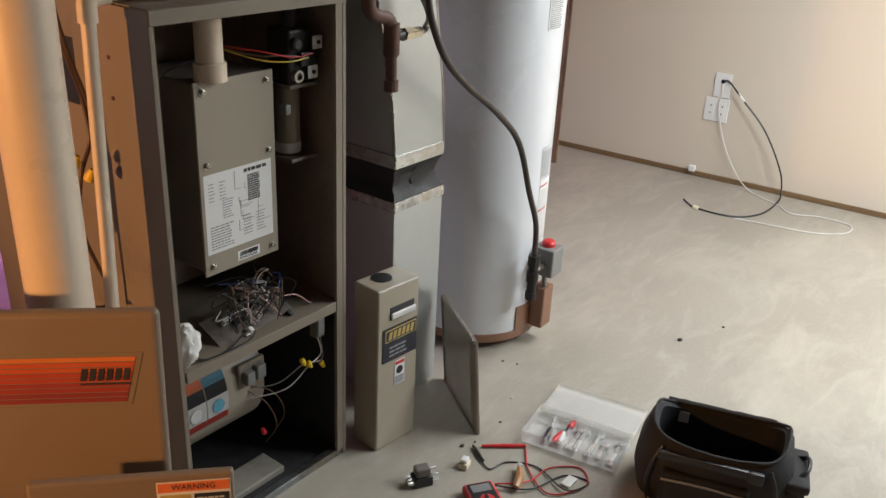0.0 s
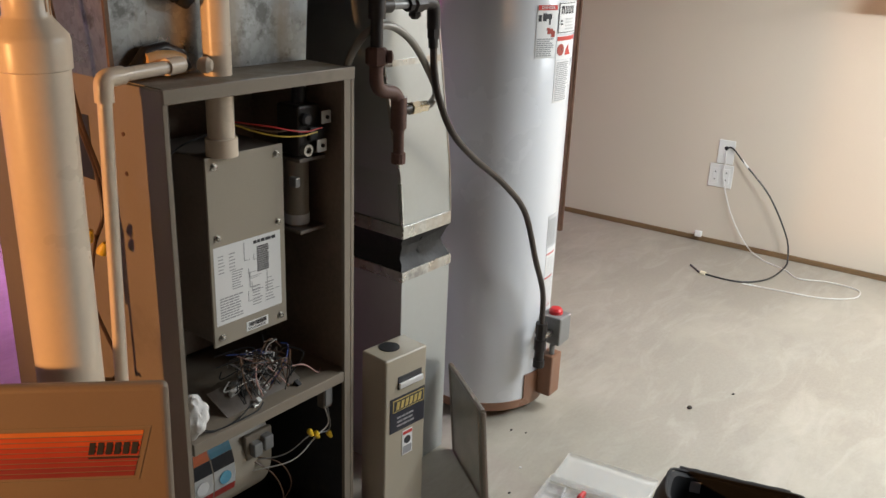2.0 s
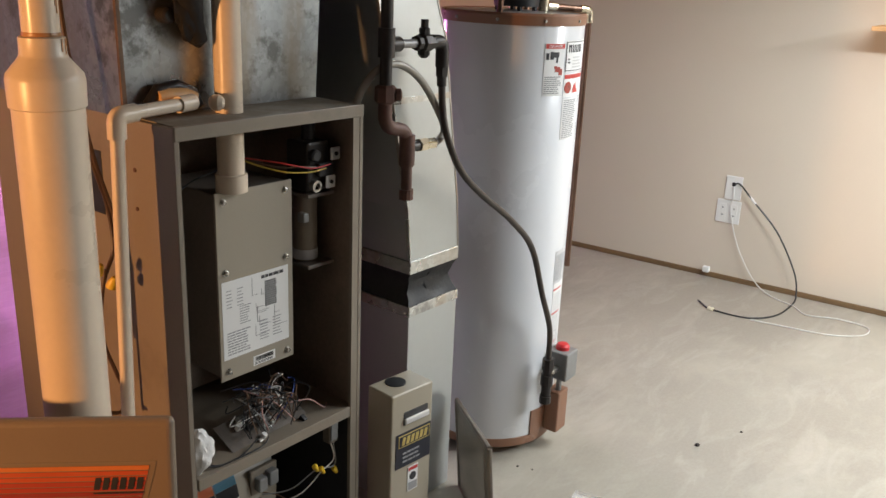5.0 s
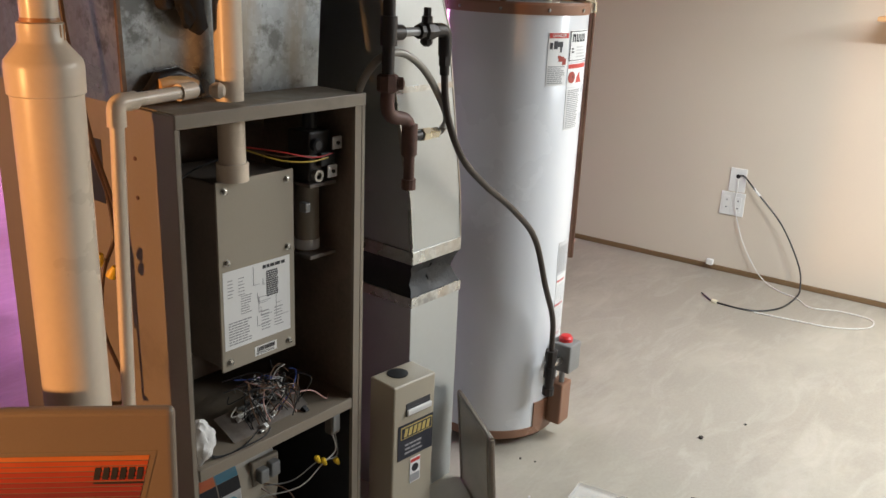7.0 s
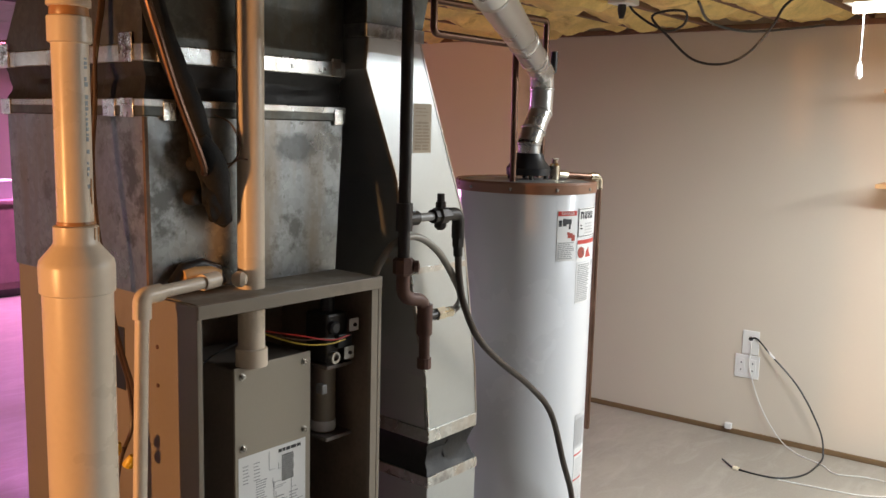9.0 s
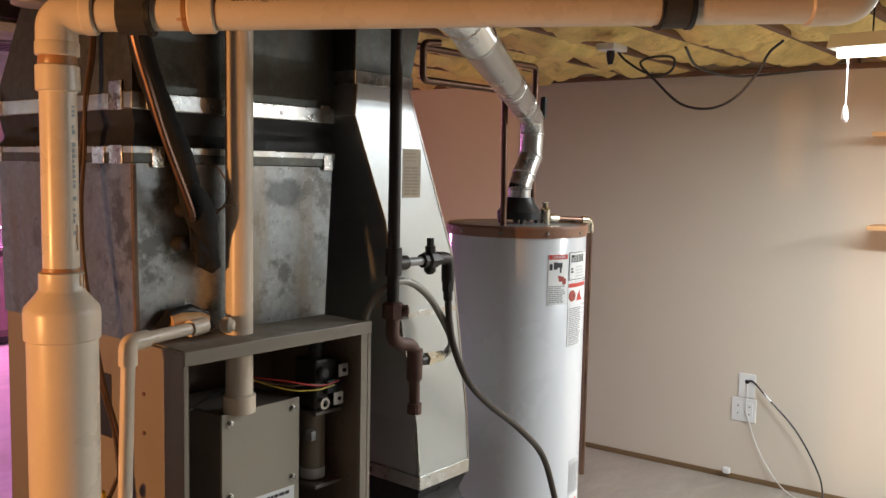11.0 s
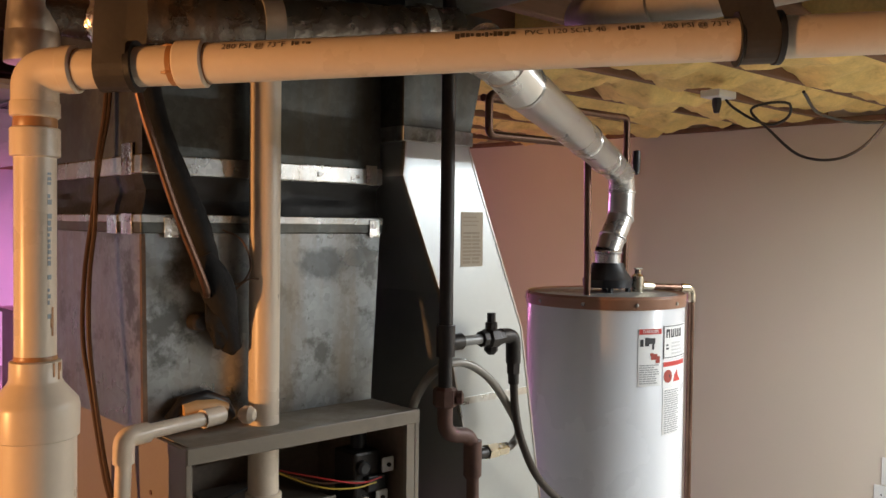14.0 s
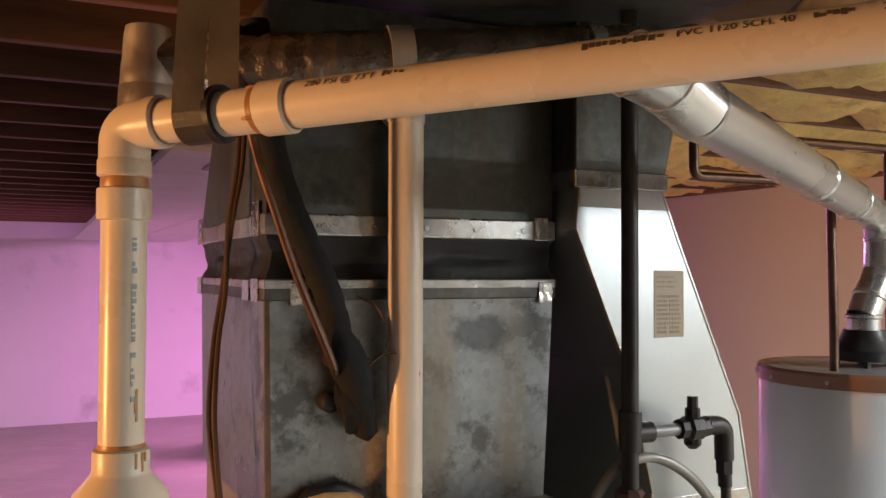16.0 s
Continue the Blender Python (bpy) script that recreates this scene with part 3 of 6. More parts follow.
    part("clip", box(1.738, 2.165, 1.03, 1.755, 2.19, 1.055, 0.003), GREYP, mf)
    part("grommet", lathe([(0.020, 0), (0.022, 0.004), (0.016, 0.012), (0.008, 0.012)], (1.425, 2.255, 0.985), 14, axis=(-1, 0, 0)), BLACK, f, "", True)
    for x, z in ((1.79, 0.72), (1.745, 0.66), (1.80, 0.83)):
        part("wall_screw", lathe([(0.008, 0), (0.008, 0.004), (0.005, 0.006)], (x, FY0 + 0.36, z), 10, axis=(0, -1, 0)), SCREW, f)
    # blower housing below the shelf
    bl = part("blower_housing", lathe([(0.0, 0), (0.165, 0), (0.17, 0.004), (0.17, 0.326), (0.165, 0.33), (0.0, 0.33)], (1.362, 2.40, 0.275), 40, axis=(1, 0, 0)), PANEL, f, "tan round blower housing", True)
    cap = part("capacitor", box(1.648, 2.206, 0.303, 1.678, 2.236, 0.345, 0.004), GREYP, bl)
    part("capacitor", box(1.612, 2.206, 0.298, 1.640, 2.236, 0.338, 0.004), GREYP, bl)
    part("plate", box(1.600, 2.228, 0.285, 1.690, 2.243, 0.358, 0.004), CAB, bl)
    # curved warning stickers on the housing
    for n, (x0, x1, m1, m2) in enumerate(((1.425, 1.492, ORANGE, INK), (1.496, 1.563, BLUEINK, INK))):
        for z0, z1, mm in ((0.338, 0.362, m1), (0.303, 0.3375, m2), (0.245, 0.3025, PAPER), (0.222, 0.2445, REDINK)):
            bm = bmesh.new()
            quad = []
            for z in (z0, (z0 + z1) / 2, z1):
                dz = z - 0.275
                y = 2.40 - math.sqrt(0.1712 ** 2 - dz * dz)
                quad.append((y, z))
            vs = [[bm.verts.new((x, y, z)) for x in (x0, x1)] for y, z in quad]
            for a, b in zip(vs, vs[1:]):
                bm.faces.new((a[0], a[1], b[1], b[0]))
            bmesh.ops.solidify(bm, geom=bm.faces[:], thickness=0.0008)
            part("sticker", bm, mm, bl)
        part("pictogram", lathe([(0.0, 0), (0.019, 0), (0.019, 0.001), (0, 0.001)], ((x0 + x1) / 2, 2.2278, 0.274), 16, axis=(0, -1, 0)), PALEINK if n == 0 else BLUEINK, bl)
    # pull switch hanging from the shelf
    sw = part("door_switch", box(1.785, 2.122, 0.405, 1.817, 2.150, 0.480, 0.004), DARKBOX, f)
    part("switch_face", box(1.788, 2.118, 0.415, 1.814, 2.1225, 0.465, 0.003), GREYP, sw)
    part("debris", box(1.50, 2.15, 0.0085, 1.68, 2.24, 0.030, 0.004), MESHM, f, "flattened dirty strip of sheet metal")
    # control board on the shelf, tipped forwards
    M = pose(1.60, 2.165, 0.520, 30, 0, 4)
    bd = part("control_board", moved(box(-0.125, -0.055, 0, 0.13, 0.06, 0.003, 0.001), M), DARKBOX, f, "control board pulled out with loose wires")
    for k in range(16):
        rng2 = random.Random(k)
        x, y = rng2.uniform(-0.10, 0.10), rng2.uniform(-0.045, 0.05)
        h = rng2.uniform(0.006, 0.022)
        part("relay", moved(box(x, y, 0.003, x + rng2.uniform(0.01, 0.026), y + rng2.uniform(0.008, 0.018), 0.003 + h, 0.001), M), rng2.choice((BLACK, GREYP, WHITEP, SCREW)), bd)
    part("bracket", moved(box(0.02, -0.06, 0.004, 0.125, -0.056, 0.02), M), SCREW, bd)
    return f


def wire(name, points, r, material, parent=None, label="", category="", n=6, seg=8, group=""):
    bm = tube(smooth_path(points, n), r, seg)
    if parent:
        return part(name, bm, material, parent, label, True)
    return solo(name, bm, material, label, category, group, smooth=True)


FURN = furnace()
rw = random.Random(21)
cols = ["black"] * 6 + ["white", "grey", "blue", "brown", "grey", "brown", "white", "black", "pink"]
for k in range(46):
    a = Vector((rw.uniform(1.52, 1.70), rw.uniform(2.11, 2.20), rw.uniform(0.525, 0.55)))
    b = Vector((rw.uniform(1.50, 1.70), rw.uniform(2.15, 2.24), rw.uniform(0.575, 0.645)))
    m1 = a.lerp(b, 0.3) + Vector((rw.uniform(-0.05, 0.05), rw.uniform(-0.045, 0.0), rw.uniform(0.02, 0.07)))
    m2 = a.lerp(b, 0.7) + Vector((rw.uniform(-0.06, 0.06), rw.uniform(-0.045, 0.02), rw.uniform(0.0, 0.045)))
    wire("wire", [a, m1, m2, b], 0.0016, WIRES[rw.choice(cols)], FURN, seg=6, n=5)
for c, pts in (
    ("red", [(1.60, 2.30, 1.20), (1.66, 2.17, 1.195), (1.74, 2.14, 1.175), (1.80, 2.135, 1.178)]),
    ("yellow", [(1.585, 2.29, 1.21), (1.66, 2.18, 1.175), (1.73, 2.145, 1.165), (1.79, 2.14, 1.168)]),
    ("brown", [(1.59, 2.29, 1.205), (1.66, 2.18, 1.183), (1.72, 2.15, 1.18), (1.78, 2.14, 1.17)]),
    ("black", [(1.36, 2.27, 1.10), (1.42, 2.22, 1.155), (1.48, 2.25, 1.165), (1.60, 2.32, 1.16)]),
    ("pink", [(1.345, 2.20, 0.972), (1.37, 2.215, 0.982), (1.41, 2.25, 0.985)]),
    ("pink", [(1.66, 2.14, 0.575), (1.72, 2.13, 0.565), (1.78, 2.14, 0.515), (1.81, 2.16, 0.51)]),
    ("black", [(1.37, 2.12, 0.53), (1.42, 2.11, 0.512), (1.50, 2.105, 0.513), (1.55, 2.11, 0.512), (1.575, 2.12, 0.52)]),
    ("black", [(1.36, 2.13, 0.56), (1.41, 2.115, 0.515), (1.48, 2.11, 0.512), (1.54, 2.12, 0.53)]),
    ("white", [(1.80, 2.135, 0.405), (1.808, 2.13, 0.35), (1.765, 2.135, 0.325), (1.70, 2.16, 0.27), (1.62, 2.24, 0.24)]),
    ("grey", [(1.81, 2.135, 0.405), (1.812, 2.13, 0.33), (1.75, 2.14, 0.335), (1.69, 2.18, 0.285), (1.62, 2.25, 0.27)]),
    ("brown", [(1.62, 2.24, 0.29), (1.69, 2.2, 0.25), (1.73, 2.2, 0.16), (1.72, 2.25, 0.06)]),
    ("brown", [(1.62, 2.24, 0.28), (1.67, 2.2, 0.22), (1.70, 2.2, 0.13), (1.70, 2.25, 0.05)]),
):
    wire("wire", pts, 0.0019, WIRES[c], FURN)
for x, z in ((1.735, 0.362), (1.758, 0.345), (1.806, 0.325)):
    part("wire_nut", lathe([(0.005, 0), (0.008, 0.003), (0.008, 0.010), (0.005, 0.022), (0.003, 0.024)], (x, 2.13, z), 10, axis=(0.4, -0.2, -0.9)), YELP, FURN, "yellow wire nut", True)
part("wire_nut", lathe([(0.006, 0), (0.008, 0.004), (0.005, 0.024)], (1.655, 2.20, 0.13), 10, axis=(-0.4, -0.2, 0.9)), REDP, FURN, "red wire nut", True)


def crumpled(name, centre, r, material, label, category, seed, squash=(1, 1, 1)):
    bm = bmesh.new()
    bmesh.ops.create_icosphere(bm, subdivisions=4, radius=1)
    for v in bm.verts:
        n = v.co.normalized()
        k = 1 + 0.28 * noise.noise(n * 2.2 + Vector((seed, 0, 0))) + 0.14 * abs(noise.noise(n * 6 + Vector((0, seed, 0))))
        v.co = Vector([c * s * r * k for c, s in zip(n, squash)]) + Vector(centre)
    return solo(name, bm, material, label, category, smooth=True)


crumpled("rag", (1.374, 2.130, 0.562), 0.046, CLOTH, "crumpled white rag on the furnace shelf", "rag", 3, (0.8, 0.7, 1.1))


# ---- supply plenum above the furnace ----
def plenum():
    x0, x1, y0, y1 = 1.310, 1.868, 2.238, 2.855
    p = thing("supply_plenum", ((x0 + x1) / 2, (y0 + y1) / 2, FZ + 0.003), 0, "stained galvanised supply plenum with a black canvas joint", "duct")
    part("lower_duct", hexa([(x0 + 0.006, y0 + 0.004, FZ + 0.003), (x1 - 0.018, y0 + 0.004, FZ + 0.003), (x1 - 0.018, y1, FZ + 0.003), (x0 + 0.006, y1, FZ + 0.003)], [(x0, y0, 1.702), (x1, y0, 1.702), (x1, y1, 1.702), (x0, y1, 1.702)]), GALVP, p)
    part("corner_bead", hexa([(x0 + 0.004, y0 + 0.002, FZ + 0.004), (x0 + 0.014, y0 + 0.002, FZ + 0.004), (x0 + 0.014, y0 + 0.010, FZ + 0.004), (x0 + 0.004, y0 + 0.010, FZ + 0.004)], [(x0 - 0.002, y0 - 0.002, 1.7015), (x0 + 0.006, y0 - 0.002, 1.7015), (x0 + 0.006, y0 + 0.006, 1.7015), (x0 - 0.002, y0 + 0.006, 1.7015)]), RUSTY, p, "rust-stained folded corner")
    lo = part("lower_band", box(x0 - 0.004, y0 - 0.005, 1.7025, x1 + 0.004, y1 + 0.004, 1.738, 0.003), GALVD, p)
    part("band_top", box(x0 - 0.005, y0 - 0.006, 1.7225, x1 + 0.005, y1 + 0.005, 1.7385, 0.002), BAND, lo)
    # pleated canvas
    bm = bmesh.new()
    rings = []
    for i, z in enumerate(np.linspace(1.7388, 1.8125, 9)):
        ring = []
        loop = [(x0 + (x1 - x0) * k / 14, y0) for k in range(14)] + [(x1, y0 + (y1 - y0) * k / 14) for k in range(14)] + [(x1 - (x1 - x0) * k / 14, y1) for k in range(14)] + [(x0, y1 - (y1 - y0) * k / 14) for k in range(14)]
        for x, y in loop:
            pinch = 0.009 * math.sin(math.pi * i / 8) + 0.010 * noise.noise((x * 9, y * 9, z * 40)) * math.sin(math.pi * i / 8)
            cx, cy = (x0 + x1) / 2, (y0 + y1) / 2
            ring.append(bm.verts.new((x + (pinch if x < cx else -pinch) * (abs(x - cx) > 0.2), y + (pinch if y < cy else -pinch) * (abs(y - cy) > 0.2), z)))
        rings.append(ring)
    for a, b in zip(rings, rings[1:]):
        for k in range(len(a)):
            bm.faces.new((a[k], a[(k + 1) % len(a)], b[(k + 1) % len(a)], b[k]))
    part("canvas_joint", bm, RUBBER, p, "creased black canvas joint", True)
    up = part("upper_band", box(x0 - 0.004, y0 - 0.005, 1.813, x1 + 0.004, y1 + 0.02, 1.850, 0.003), BAND, p, "bright folded steel band")
    for x in (x0 + 0.03, x1 - 0.045):
        part("foil_tape", box(x, y0 - 0.0085, 1.812, x + 0.03, y0 - 0.0052, 1.856, 0.001), FOIL, p)
        part("foil_tape", box(x + 0.01, y0 - 0.0085, 1.694, x + 0.04, y0 - 0.0062, 1.733, 0.001), FOIL, p)
    for y, z0, z1 in ((y0 + 0.03, 1.812, 1.872), (y0 + 0.10, 1.700, 1.737), (y0 + 0.03, 1.700, 1.74), (y1 - 0.03, 1.70, 1.738), (y1 - 0.03, 1.812, 1.87)):
        part("foil_tape", box(x0 - 0.0075, y, z0, x0 - 0.0052, y + 0.05, z1, 0.001), FOIL, p)
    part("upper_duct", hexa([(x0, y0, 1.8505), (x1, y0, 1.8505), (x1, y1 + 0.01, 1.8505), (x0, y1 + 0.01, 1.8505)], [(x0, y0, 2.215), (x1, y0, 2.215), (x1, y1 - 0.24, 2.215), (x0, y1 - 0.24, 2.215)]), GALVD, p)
    for k in range(5):
        part("screw", lathe([(0.005, 0), (0.005, 0.003)], (x0 + 0.09 + k * 0.1, y0 - 0.005, 1.83), 8, axis=(0, -1, 0)), SCREW, p)
    # capped stubs of the coil drain
    for x, z in ((1.424, 1.604), (1.416, 1.531)):
        part("drain_stub", lathe([(0.017, 0), (0.017, 0.03), (0.012, 0.034)], (x, y0 + 0.005, z), 14, axis=(0, -1, 0)), IRON, p, "", True)
    return p


plenum()


# ---- return duct ----
def return_duct():
    y0, y1 = 2.160, 2.85
    r = thing("return_duct", (2.26, 2.50, 0), 0, "clean galvanised return air duct with a slanted upper half", "duct")
    x0, x1 = 2.142, 2.370
    part("lower_box", box(x0, y0, 0, x1, y1, 0.661, 0.002), GALVN, r)
    part("lower_band", box(x0 - 0.003, y0 - 0.004, 0.6615, x1 + 0.003, y1 + 0.003, 0.694, 0.002), BAND, r)
    bm = bmesh.new()
    rings = []
    for i, z in enumerate(np.linspace(0.6945, 0.7955, 7)):
        loop = [(x0 + (x1 - x0) * k / 8, y0) for k in range(8)] + [(x1, y0 + (y1 - y0) * k / 8) for k in range(8)] + [(x1 - (x1 - x0) * k / 8, y1) for k in range(8)] + [(x0, y1 - (y1 - y0) * k / 8) for k in range(8)]
        ring = []
        for x, y in loop:
            s = math.sin(math.pi * i / 6)
            ring.append(bm.verts.new((x + (0.018 if x < 2.25 else -0.022) * s + 0.008 * noise.noise((x * 20, y * 20, z * 50)), y + (0.022 * s if y < 2.4 else 0) + 0.012 * s * noise.noise((x * 16, y * 9, z * 60)), z)))
        rings.append(ring)
    for a, b in zip(rings, rings[1:]):
        for k in range(len(a)):
            bm.faces.new((a[k], a[(k + 1) % len(a)], b[(k + 1) % len(a)], b[k]))
    part("canvas_joint", bm, RUBBER, r, "sagging black canvas joint", True)
    part("upper_band", box(x0 - 0.003, y0 - 0.004, 0.796, x1 - 0.005, y1 + 0.003, 0.836, 0.002), BAND, r)
    left = [(x0 + 0.002, 0.8365), (2.128, 0.990), (1.990, 1.566), (1.874, 1.833), (1.880, 1.910)]
    right = [(2.362, 0.8365), (2.348, 0.985), (2.262, 1.466), (2.098, 1.836), (2.068, 1.910)]
    part("offset_duct", prism(left[:1] + right + left[:0:-1], y0, y1), GALVN, r)
    part("seam", prism([(2.052, 1.297), (2.290, 1.297), (2.286, 1.314), (2.048, 1.314)], y0 - 0.003, y0 - 0.0005), BAND, r)
    for edge, w in ((right, 0.004), (left, -0.004)):
        part("edge_fold", prism(edge + [(x + w, z) for x, z in edge[::-1]], y0 - 0.002, y0 + 0.01), BAND, r)
    # added sheet, keeps the purple room from showing between duct and plenum
    part("gap_filler", prism([(1.873, 0.70), (2.141, 0.70), (2.141, 0.8365), (2.127, 0.990), (1.989, 1.566), (1.876, 1.828), (1.873, 1.828)], 2.80, 2.83), GALVD, r, "dark steel panel added to close the gap to the plenum")
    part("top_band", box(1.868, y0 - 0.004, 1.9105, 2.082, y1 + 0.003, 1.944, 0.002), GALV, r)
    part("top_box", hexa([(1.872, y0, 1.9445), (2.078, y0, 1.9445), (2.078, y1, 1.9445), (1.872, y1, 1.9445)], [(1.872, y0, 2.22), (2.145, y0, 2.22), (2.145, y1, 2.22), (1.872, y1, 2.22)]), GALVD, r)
    rng = random.Random(5)
    lab = part("paper_label", box(2.050, y0 - 0.0012, 1.626, 2.122, y0 - 0.0003, 1.756), TANL, r, "faded tan paper label")
    b = bars(2.056, 1.72, 2.117, 1.748, 3, y0 - 0.0012, rng, 0.9, 0.3)
    join(b, bars(2.056, 1.632, 2.117, 1.71, 9, y0 - 0.0012, rng, 0.95, 0.6, columns=2))
    part("print", b, TANL2, lab)
    return r


TANL = mat("tan_paper", (0.50, 0.43, 0.33), 0.7, 0, 0.08)
TANL2 = mat("faded_print", (0.40, 0.33, 0.25), 0.7, 0, 0.08)
return_duct()


# ---- overhead trunk ----
TRUNK = solo("trunk_duct", box(1.30, -3.4, 2.222, 2.075, 2.30, 2.46, 0.004), GALVO, "large dull galvanised trunk duct under the joists", "duct")
for y in (-2.2, -1.0, 0.2, 1.4):
    part("seam_band", box(1.294, y, 2.214, 2.081, y + 0.03, 2.2215, 0.002), GALVO, TRUNK)


# ---- water heater ----
HC, HR = (2.7855, 2.295), 0.2363


def heater():
    c = (*HC, 0)
    h = thing("water_heater", c, 0, "white gas water heater with brown trim bands", "water heater")
    part("tank", lathe([(HR - 0.004, 0.060), (HR, 0.064), (HR, 1.500), (HR - 0.002, 1.503)], c, 72), HEATW, h, "", True)
    part("base_ring", lathe([(HR - 0.012, 0.032), (HR + 0.002, 0.034), (HR + 0.003, 0.064), (HR - 0.01, 0.070)], c, 72), HEATB, h, "brown base ring", True)
    part("top_cap", lathe([(HR - 0.01, 1.490), (HR + 0.003, 1.493), (HR + 0.004, 1.522), (HR - 0.001, 1.529), (HR - 0.015, 1.521), (0.0, 1.526)], c, 72), HEATB, h, "brown top rim", True)
    part("top_plate", lathe([(0.0, 1.5265), (HR - 0.022, 1.5215), (HR - 0.022, 1.525), (0, 1.529)], c, 48), GREYP, h, "", True)
    for k in range(10):
        a = 0.4 + k * 0.628
        part("rivet", lathe([(0.006, 0), (0.005, 0.003), (0, 0.004)], (HC[0] + (HR + 0.004) * math.cos(a), HC[1] + (HR + 0.004) * math.sin(a), 1.507), 8, axis=(math.cos(a), math.sin(a), 0)), SCREW, h)
    for a in (0.6, 2.7, 4.8):
        part("foot", lathe([(0.03, 0), (0.032, 0.004), (0.032, 0.033)], (HC[0] + 0.18 * math.cos(a), HC[1] + 0.18 * math.sin(a), 0), 12), IRON, h)
    rng = random.Random(8)
    def W(bm):
        for v in bm.verts:
            v.co.z += 0.016 if v.co.z > 1.0 else 0.0
        return wrap(bm, HC, HR + 0.0008)

    D = radians

    def label(a0, a1, z0, z1, material, name="label_sheet", parent=None):
        return part(name, W(arc_patch(D(a0), D(a1), z0, z1, 0.0004)), material, parent or h)

    def text_bars(a0, a1, z0, z1, rows, parent, material=GREYINK, columns=1, fill=0.9):
        b = bars(D(a0), z0, D(a1), z1, rows, -0.0008, rng, fill, 0.5, 0.0005, columns)
        part("print", W(b), material, parent)

    # danger label
    s1 = label(240.5, 259.5, 1.263, 1.425, PAPER)
    part("red_heading", W(arc_patch(D(241), D(259), 1.409, 1.424, 0.0012)), REDINK, s1)
    t = words("DANGER", 0.013, Matrix.Identity(4), 0.0002)
    for v in t.verts:
        v.co = Vector((D(250) + v.co.x / HR * 1.0, -0.0016 - v.co.z, 1.4165 + v.co.y))
    part("danger_word", W(t), PAPER, s1)
    bm = bmesh.new()
    for a, z, w2, hh in ((243, 1.385, 1.2, 0.010), (247, 1.388, 1.6, 0.012), (251, 1.39, 2.6, 0.008), (252, 1.376, 0.8, 0.010)):
        box(D(a - w2), -0.0012, z - hh, D(a + w2), -0.0004, z + hh, bm=bm)
    part("pictogram", W(bm), INK, s1)
    bm = bmesh.new()
    for a, z, w2, hh in ((253, 1.345, 2.6, 0.008), (256, 1.337, 1.8, 0.010), (251, 1.352, 1.3, 0.004)):
        box(D(a - w2), -0.0012, z - hh, D(a + w2), -0.0004, z + hh, bm=bm)
    part("pictogram", W(bm), DKRED, s1)
    text_bars(241.5, 258.5, 1.268, 1.325, 9, s1)
    # maker's label beside it
    s2 = label(261, 293, 1.335, 1.432, PAPER)
    part("border", W(box(D(261.3), -0.0012, 1.337, D(262), -0.0004, 1.430)), INK, s2)
    part("border", W(arc_patch(D(262), D(292), 1.3385, 1.3405, 0.0012)), INK, s2)
    part("border", W(arc_patch(D(262), D(292), 1.4275, 1.4295, 0.0012)), INK, s2)
    bm = bmesh.new()
    for k in range(4):
        a = 264 + k * 5.2
        box(D(a), -0.0012, 1.396, D(a + 1.2), -0.0004, 1.420, bm=bm)
        box(D(a + 2.6), -0.0012, 1.396, D(a + 3.8), -0.0004, 1.420, bm=bm)
        box(D(a), -0.0012, 1.396 if k else 1.412, D(a + 3.8), -0.0004, 1.401 if k else 1.420, bm=bm)
    part("maker_mark", W(bm), INK, s2, "bold black maker's mark")
    text_bars(270, 288, 1.345, 1.385, 4, s2, PALEINK)
    text_bars(264, 267, 1.36, 1.38, 2, s2, INK)
    s3 = label(261, 291, 1.255, 1.328, PAPER)
    part("red_heading", W(arc_patch(D(261.5), D(290.5), 1.314, 1.327, 0.0012)), REDINK, s3)
    ring = lathe([(0.014, 0), (0.0185, 0), (0.0185, 0.001), (0.014, 0.001)], (0, 0, 0), 20)
    for v in ring.verts:
        v.co = Vector((D(266.5) + v.co.x / HR, -0.0004 - v.co.z, 1.286 + v.co.y))
    part("no_sign", W(ring), DKRED, s3)
    part("pictogram", W(box(D(264.2), -0.0013, 1.276, D(268.5), -0.0004, 1.296)), INK, s3)
    part("flame_sign", W(prism([(D(273), 1.268), (D(283), 1.268), (D(279), 1.285), (D(278), 1.302), (D(274), 1.285)], -0.0012, -0.0004)), REDINK, s3)
    s4 = label(261.5, 284, 1.118, 1.252, PAPER)
    text_bars(263, 283, 1.122, 1.248, 20, s4)
    # worn lower labels
    s5 = label(270, 290, 0.63, 0.745, PALEINK)
    text_bars(271, 289, 0.635, 0.73, 12, s5)
    s6 = label(271, 292, 0.36, 0.625, PAPER)
    for z in (0.60, 0.51, 0.40):
        part("red_line", W(arc_patch(D(271), D(286), z, z + 0.005, 0.0012)), REDINK, s6)
    text_bars(273, 291, 0.38, 0.59, 22, s6, PALEINK)
    # brown access cover low at the front, with its burner box
    part("access_cover", W(arc_patch(D(254), D(300), 0.066, 0.160, 0.004, 14)), HEATB, h, "brown access cover")
    # control valve
    a = D(273)
    o = Vector((math.cos(a), math.sin(a), 0))
    s = Vector((-o.y, o.x, 0))
    base = Vector((*HC, 0)) + o * HR

    def at(out, side, z):
        return base + o * out + s * side + Vector((0, 0, z))

    M = Matrix((( *s, 0), (*o, 0), (0, 0, 1, 0), (0, 0, 0, 1))).transposed()
    M.translation = base
    cv = part("control_valve", moved(box(-0.020, 0.0, 0.280, 0.060, 0.085, 0.385, 0.006), M), GREYP, h, "grey thermostat and gas control")
    part("temperature_knob", lathe([(0.026, 0), (0.028, 0.004), (0.024, 0.02), (0.0, 0.022)], at(0.045, 0.06, 0.325), 20, axis=s), REDP, cv, "red dial", True)
